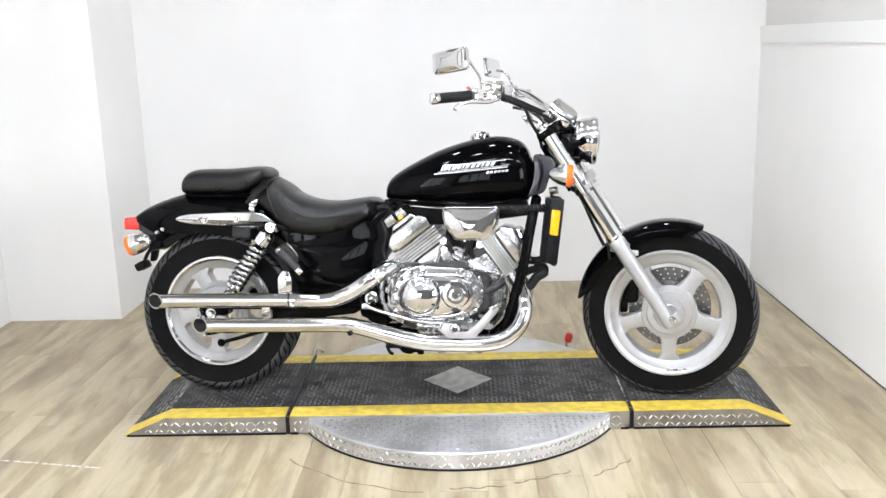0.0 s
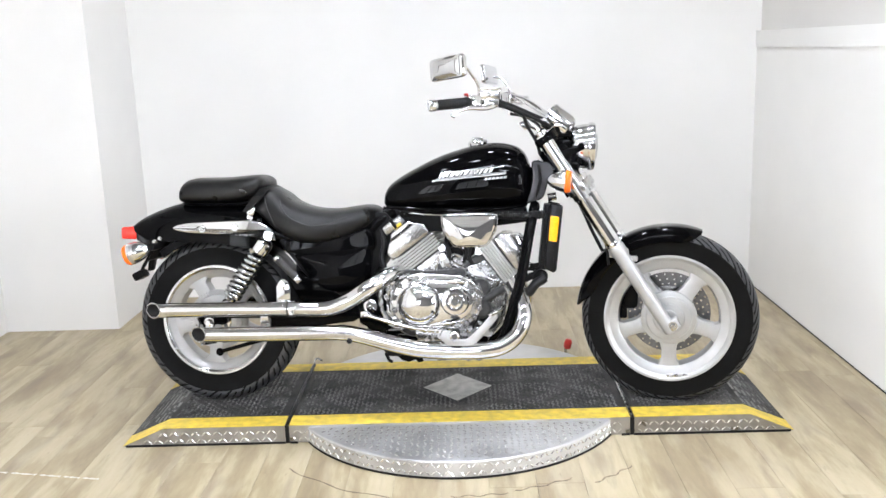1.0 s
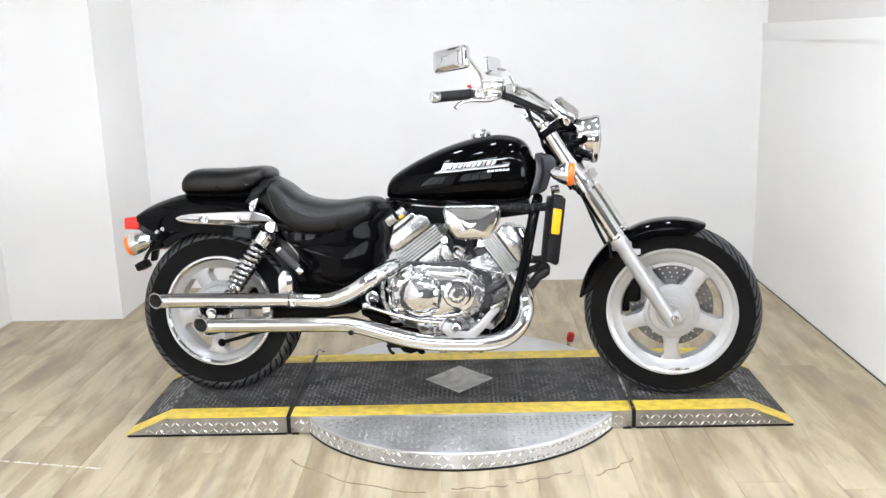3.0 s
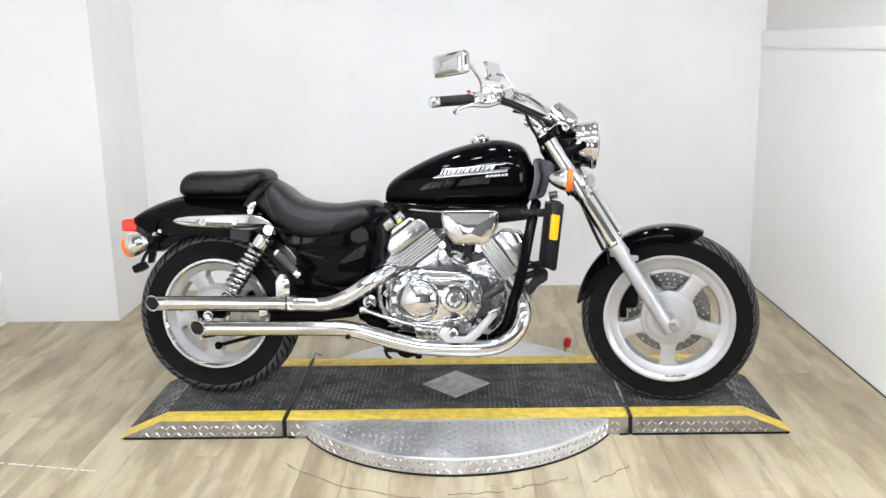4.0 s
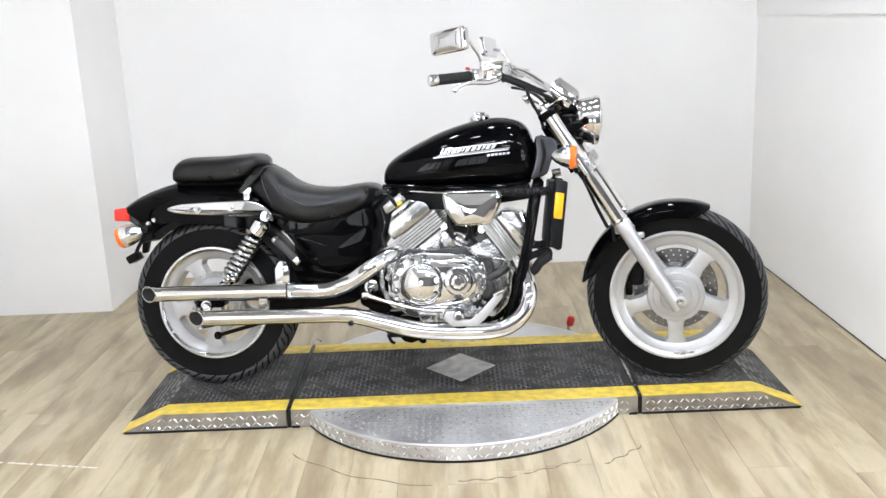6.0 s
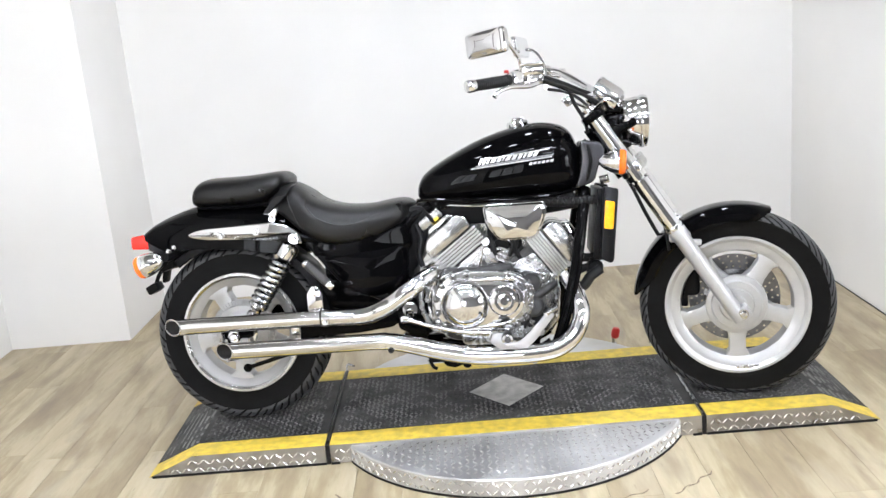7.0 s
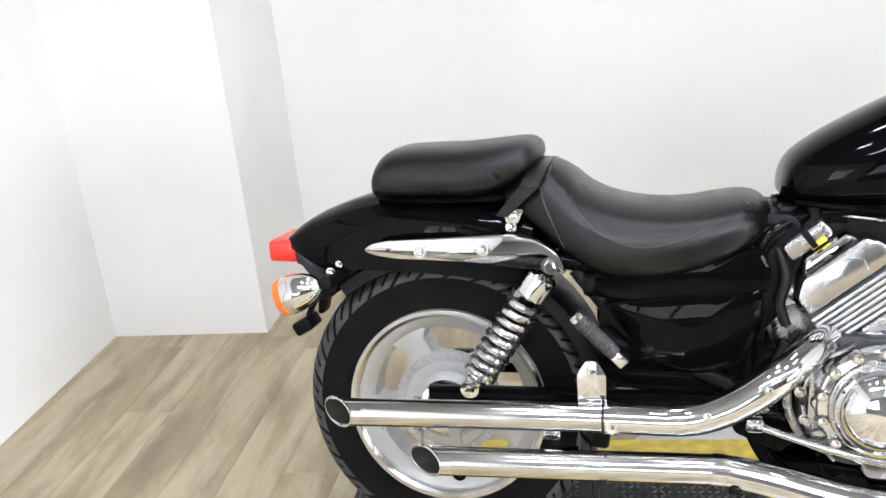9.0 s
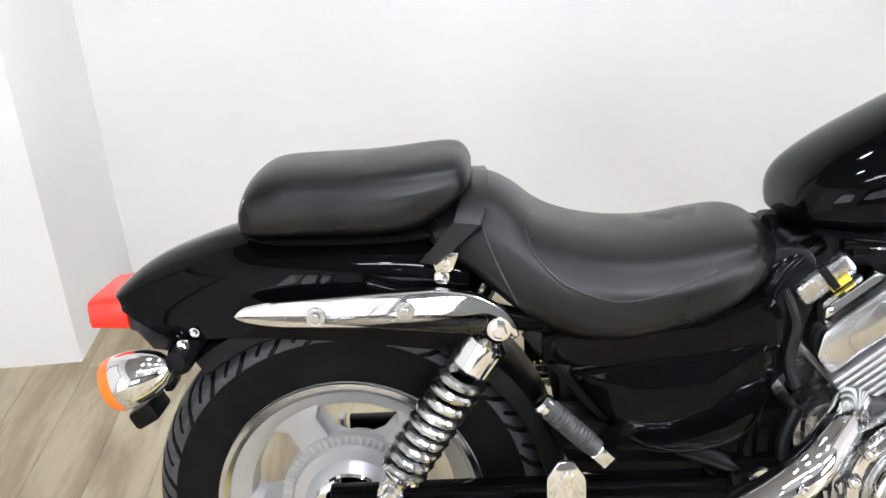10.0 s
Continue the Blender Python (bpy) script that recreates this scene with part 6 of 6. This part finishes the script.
def exhaust():
    def pipe(name, pts, r, tip, jx, side, label):
        pts = [q for q in pts if q[0] > tip[0] + 0.06]
        p = part(name, tube([V(tip) + V((0.046, 0, 0))] + pts, r, 28, 7, cap=False), CHROME_WARM, bike, label)
        # slash-cut tip: outer wall, lip and bore
        n = 36
        outer, lip, bore, deep = [], [], [], []
        for j in range(n):
            a = 2 * math.pi * j / n
            yy, zz = math.cos(a), math.sin(a)
            cut = 0.035 * (-yy * side) - 0.004
            outer.append((tip[0] + 0.050, tip[1] + r * yy, tip[2] + r * zz))
            lip.append((tip[0] + cut, tip[1] + (r + 0.0006) * yy, tip[2] + (r + 0.0006) * zz))
            bore.append((tip[0] + cut, tip[1] + (r - 0.0028) * yy, tip[2] + (r - 0.0028) * zz))
            deep.append((tip[0] + 0.13, tip[1] + (r - 0.0060) * yy, tip[2] + (r - 0.0060) * zz))
        part("tip_lip", loft([outer, lip, bore], cap=False), CHROME, p)
        part("tip_ring", tube(lip + lip[:1], 0.0024, 8, 1), CHROME, p)
        part("bore", loft([bore, deep, [(tip[0] + 0.13, tip[1] + 0.001 * V((math.cos(2 * math.pi * j / n), 0, 0)).x, tip[2]) for j in range(n)]], cap=False), DARKHOLE, p, "sooty pipe bore")
        return p

    yU, yL = -0.261, -0.272
    for s in (-1, 1):
        def side(pts):
            # the far pair ends further forward, out of sight behind the wheel
            return [(x if s < 0 else max(x, -0.60 + 0.0001 * x), y if s < 0 else -y, z) for x, y, z in pts]
        up = pipe("upper_exhaust", side([(-0.90, yU, 0.3700), (-0.70, yU, 0.3720), (-0.50, yU, 0.3730), (-0.40, yU, 0.3710), (-0.345, yU, 0.3770), (-0.285, yU + 0.002, 0.4010), (-0.215, yU + 0.012, 0.4460), (-0.155, yU + 0.060, 0.4800), (-0.120, yU + 0.112, 0.4890)]), 0.0260, side([(-0.998, yU, 0.3690)])[0], -0.49, 1 if s < 0 else -1, "chrome straight exhaust pipe")
        for a, b, r in ((side([(-0.502, yU, 0.3730)])[0], side([(-0.478, yU, 0.3730)])[0], 0.0290), (side([(-0.474, yU, 0.3730)])[0], side([(-0.395, yU, 0.3715)])[0], 0.0270)):
            part("pipe_clamp" if r > 0.0280 else "heat_shield", tube([a, b], r, 28, 1), CHROME, up)
        shield = side([(-0.395, yU - 0.001, 0.3720), (-0.345, yU - 0.001, 0.3780), (-0.285, yU + 0.001, 0.4020), (-0.215, yU + 0.011, 0.4470), (-0.158, yU + 0.056, 0.4800)])
        part("heat_shield", tube(shield, [0.0268, 0.0285, 0.0295, 0.0290, 0.0270], 24), CHROME, up, "chrome heat shield")
        # a dark ring paints the shaded gap beside the clamp
        part("clamp_gap_shade", tube([side([(-0.5075, yU, 0.3730)])[0], side([(-0.5030, yU, 0.3730)])[0]], 0.0280, 28, 1), DARKHOLE, up)
        part("clamp_bolt", hexbolt(side([(-0.490, yU - 0.026, 0.3630)])[0], 0.006, 0.01, (0, s, 0)), CHROME, up)
        for bx, bz in ((-0.330, 0.392), (-0.232, 0.440)):
            part("shield_clip", hexbolt(side([(bx, yU - 0.028, bz)])[0], 0.005, 0.006, (0, s, 0)), CHROME, up)
        lo = pipe("lower_exhaust", side([(-0.70, yL, 0.2845), (-0.50, yL, 0.2870), (-0.36, yL, 0.2890), (-0.29, yL, 0.2875), (-0.235, yL, 0.2750), (-0.130, yL, 0.2470), (-0.040, yL, 0.2290), (0.060, yL, 0.2230), (0.180, yL, 0.2250), (0.252, yL + 0.006, 0.2410), (0.302, yL + 0.020, 0.2830), (0.322, yL + 0.040, 0.3430), (0.306, yL + 0.095, 0.4110), (0.282, yL + 0.122, 0.4530)]), 0.0268, side([(-0.829, yL, 0.2835)])[0], -0.31, 1 if s < 0 else -1, "chrome straight exhaust pipe, the lower one")
        part("pipe_clamp", tube([side([(-0.322, yL, 0.2895)])[0], side([(-0.300, yL, 0.2885)])[0]], 0.0280, 28, 1), CHROME, lo)
        part("heat_shield", tube(side([(-0.296, yL - 0.001, 0.2880), (-0.235, yL - 0.001, 0.2760), (-0.130, yL - 0.001, 0.2480), (-0.040, yL - 0.001, 0.2300), (0.060, yL - 0.001, 0.2240), (0.180, yL - 0.001, 0.2260), (0.252, yL + 0.005, 0.2420), (0.302, yL + 0.019, 0.2840), (0.322, yL + 0.039, 0.3430), (0.310, yL + 0.086, 0.3960)]), [0.0272, 0.0290, 0.0290, 0.0285, 0.0280], 24), CHROME, lo, "chrome heat shield")
        part("shield_bolt", hexbolt(side([(-0.285, yL - 0.018, 0.2630)])[0], 0.007, 0.010, (0, s, 0)), PLASTIC, lo)
        # brackets
        g = prism(rounded([(-0.550, 0.392), (-0.500, 0.392), (-0.499, 0.450), (-0.515, 0.476), (-0.535, 0.476), (-0.551, 0.450)], 0.008), -0.254, -0.248, 0.002)
        tab = part("pipe_bracket", g if s < 0 else mirrored(g), CHROME, up, "chrome pipe bracket")
        part("bolt", lathe([(0, 0), (0.009, 0), (0.008, 0.005), (0, 0.006)], side([(-0.524, -0.253, 0.452)])[0], (0, s, 0), 16), CHROME, tab)
        part("pipe_hanger", joined(block(-0.600, 0.240 * s, 0.348, 0.030, 0.006, 0.060, 0.002, 0.006), tube([(-0.600, 0.238 * s, 0.352), (-0.600, 0.13 * s, 0.345)], 0.009, 12), hexbolt((-0.600, 0.243 * s, 0.352), 0.008, 0.008, (0, s, 0))), CHROME, bike)
        part("chain_adjuster", joined(block(-0.880, 0.150 * s, 0.325, 0.012, 0.03, 0.060, 0.003), tube([(-0.868, 0.150 * s, 0.300), (-0.868, 0.150 * s, 0.250), (-0.864, 0.150 * s, 0.225)], [0.006, 0.006, 0.010], 10)), CASTALU, bike)
    part("drum_brake_rod", joined(tube([(-0.800, -0.150, 0.200), (-0.660, -0.150, 0.238), (-0.560, -0.150, 0.262)], 0.007, 10), tube([(-0.860, -0.140, 0.228), (-0.810, -0.145, 0.236), (-0.740, -0.145, 0.240)], 0.005, 8), hexbolt((-0.800, -0.152, 0.200), 0.010, 0.012)), SATIN, bike, "dark brake rod")
    part("brake_arm", prism(rounded([(-0.820, 0.300), (-0.795, 0.300), (-0.788, 0.205), (-0.808, 0.200)], 0.006), -0.150, -0.138, 0.002), SILVER, bike)


def foot_controls():
    for s in (-1, 1):
        shape = rounded([(0.040, 0.296), (0.030, 0.270), (0.060, 0.244), (0.100, 0.226), (0.132, 0.232), (0.176, 0.272), (0.236, 0.344), (0.228, 0.358), (0.212, 0.354), (0.158, 0.296), (0.122, 0.266), (0.098, 0.266), (0.080, 0.296)], 0.010)
        flat = prism(shape, -0.292, -0.274, 0.006)
        pedal = part("brake_pedal" if s < 0 else "gear_pedal", flat if s < 0 else mirrored(flat), SILVER, bike, "silver cast foot pedal")
        part("pedal_pad", moved(block(0, 0, 0, 0.050, 0.050, 0.012, 0.003), pose(0.226, 0.290 * s, 0.362, 0, -30, 0)), POLISHED, pedal)
        part("pedal_pivot", joined(lathe([(0, 0), (0.017, 0), (0.017, 0.03), (0.012, 0.034), (0, 0.034)], (0.044, 0.236 * s, 0.284), (0, s, 0), 20)), CHROME, pedal)
        peg = part("rider_peg", lathe([(0, 0), (0.013, 0), (0.017, 0.012), (0.018, 0.085), (0.014, 0.092), (0, 0.093)], (0.082, 0.236 * s, 0.282), (0.05, s, 0.02), 18), BLACKRUB, bike, "black rubber footpeg")
        part("peg_end", lathe([(0, 0.088), (0.016, 0.088), (0.017, 0.094), (0.010, 0.100), (0, 0.100)], (0.082, 0.236 * s, 0.282), (0.05, s, 0.02), 18), CHROME, peg)
        part("peg_bracket", joined(prism(rounded([(0.020, 0.310), (0.110, 0.306), (0.120, 0.262), (0.060, 0.240), (0.010, 0.262)], 0.012), 0.205 * s - 0.010, 0.205 * s + 0.010, 0.003), tube([(0.04, 0.20 * s, 0.28), (0.04, 0.11 * s, 0.26)], 0.012, 12)), CASTALU, bike)
    part("brake_rod", joined(tube([(0.030, -0.230, 0.288), (-0.060, -0.222, 0.296), (-0.160, -0.210, 0.318), (-0.235, -0.199, 0.340)], [0.009, 0.008, 0.007, 0.007], 12), block(-0.245, -0.196, 0.343, 0.030, 0.020, 0.026, 0.004, 0.006)), CHROME, bike, "chrome brake linkage")
    part("master_cylinder", joined(block(-0.010, -0.212, 0.298, 0.120, 0.024, 0.024, 0.005, 0.008), tube([(0.050, -0.212, 0.298), (0.090, -0.210, 0.292)], 0.010, 12)), POLISHED, bike)


bodywork()
cockpit()
chassis()
engine()
exhaust()
foot_controls()
caliper = part("caliper", joined(block(FWX - 0.142, 0.070, WZ + 0.062, 0.062, 0.058, 0.100, 0.010, 0.022), block(FWX - 0.168, 0.060, WZ + 0.006, 0.032, 0.034, 0.062, 0.006, 0.010)), PLASTIC, bike, "black ribbed brake caliper")
for k in range(6):
    part("caliper_rib", moved(block(-0.034, 0, 0, 0.016, 0.052, 0.006, 0.002), pose(FWX - 0.142, 0.066, WZ + 0.022 + 0.016 * k, 0, -24, 0)), PLASTIC, caliper)
part("brake_hose", tube([(FWX - 0.175, 0.050, WZ - 0.020), (FWX - 0.205, 0.030, WZ - 0.004), (FWX - 0.190, 0.045, WZ + 0.030)], 0.004, 8), BLACKRUB, caliper)

# the front end is turned a little towards the near side
STEER_AXIS = V((-0.437, 0, 0.683)).normalized()
STEER = Matrix.Translation((FWX - 0.045, 0, WZ)) @ Matrix.Rotation(radians(-TURN), 4, STEER_AXIS) @ Matrix.Translation((0.045 - FWX, 0, -WZ))
for ob in bike.children:
    if ob.name.split(".")[0] in ("front_wheel", "fork_leg", "fork_tube", "fork_cover", "triple_clamp", "front_fender",
                                 "speedometer", "gauge_bracket", "gauge_clip", "front_turn_signal", "caliper"):
        ob.matrix_basis = STEER

# marks on the floor
SCUFF = material("scuffed_floor", (0.22, 0.17, 0.12), 0.6, noise_scale=60, vary=0.4)
CHALK = material("pale_floor_mark", (0.75, 0.73, 0.68), 0.7, noise_scale=90, vary=0.35)


def floor_strip(name, pts, w, mat, label):
    line = [V(p) for p in pts]
    vs, fs = [], []
    for i, p in enumerate(line):
        d = (line[min(i + 1, len(line) - 1)] - line[max(i - 1, 0)]).normalized()
        q = V((-d.y, d.x, 0)) * w / 2 * (0.6 + 0.4 * math.sin(i * 2.3))
        vs += [p + q, p - q, p + q + V((0, 0, 0.0009)), p - q + V((0, 0, 0.0009))]
    for i in range(len(line) - 1):
        k = 4 * i
        fs += [(k + 2, k + 6, k + 7, k + 3), (k, k + 4, k + 6, k + 2), (k + 1, k + 3, k + 7, k + 5), (k, k + 1, k + 5, k + 4)]
    ob = part(name, (vs, fs), mat)
    ob.location.z = 0.0002
    return tagged(ob, label, "floor mark", kind="structure")


for x0, x1 in ((-1.62, -1.47), (-1.45, -1.36), (-1.345, -1.27), (-1.255, -1.20), (-1.185, -1.13)):
    floor_strip("floor_mark", [(x0 + (x1 - x0) * i / 6, -0.255 - 0.19 * (x0 + (x1 - x0) * i / 6 + 1.49), 0) for i in range(7)], 0.012, CHALK, "faded white tape line on the floor")
for r, a0, a1 in ((0.765, 222, 262), (0.735, 268, 282), (0.725, 284, 300), (0.790, 303, 316)):
    floor_strip("floor_scuff", [(DX + (r + 0.006 * math.sin(i)) * math.cos(radians(a0 + (a1 - a0) * i / 16)), DY + (r + 0.006 * math.sin(i)) * math.sin(radians(a0 + (a1 - a0) * i / 16)), 0) for i in range(17)], 0.006, SCUFF, "thin dark scuff curved round the turntable")

# ---- floor planks, last ----
rng = random.Random(11)
PW, PL = 0.152, 1.22
plank_me = None
nearest = []
x = X_LEFT
row = 0
while x < 4.0:
    y = Y_BACK - rng.uniform(0, PL)
    pieces = [(y, Y_BACK)]
    while y > Y_FRONT:
        pieces.append((max(Y_FRONT, y - PL), y))
        y -= PL
    for a, b in pieces:
        nearest.append((x, min(x + PW, 4.0), a, b))
    x += PW
    row += 1


def plank_geo(w, l):
    g, z = 0.0003, 0.0
    return loft([[(-w / 2 + k, -l / 2 + k, h), (w / 2 - k, -l / 2 + k, h), (w / 2 - k, l / 2 - k, h), (-w / 2 + k, l / 2 - k, h)] for k, h in ((g, -0.0028), (g, -0.0007), (g + 0.0005, 0.0))])


rest = []
for a, b, c, d in nearest:
    near = c > -3.0 and b < 2.0
    w, l = b - a, d - c
    if l < 0.02 or w < 0.02:
        continue
    if near and d > PIL_Y + 0.0 and b < PIL_X - 0.0 and c > PIL_Y:
        continue
    if near:
        if abs(w - PW) < 1e-6 and abs(l - PL) < 1e-6:
            if plank_me is None:
                ob = part("plank", plank_geo(PW, PL), WOOD, floor)
                plank_me = ob.data
            else:
                ob = new("plank", plank_me)
                ob.parent = floor
        else:
            ob = part("plank", plank_geo(w, l), WOOD, floor)
        ob.location = ((a + b) / 2, (c + d) / 2, 0)
    else:
        rest.append(moved(plank_geo(w, l), Matrix.Translation(((a + b) / 2, (c + d) / 2, 0))))
tagged(part("planks_far", joined(*rest), WOOD, floor), kind="stuff")
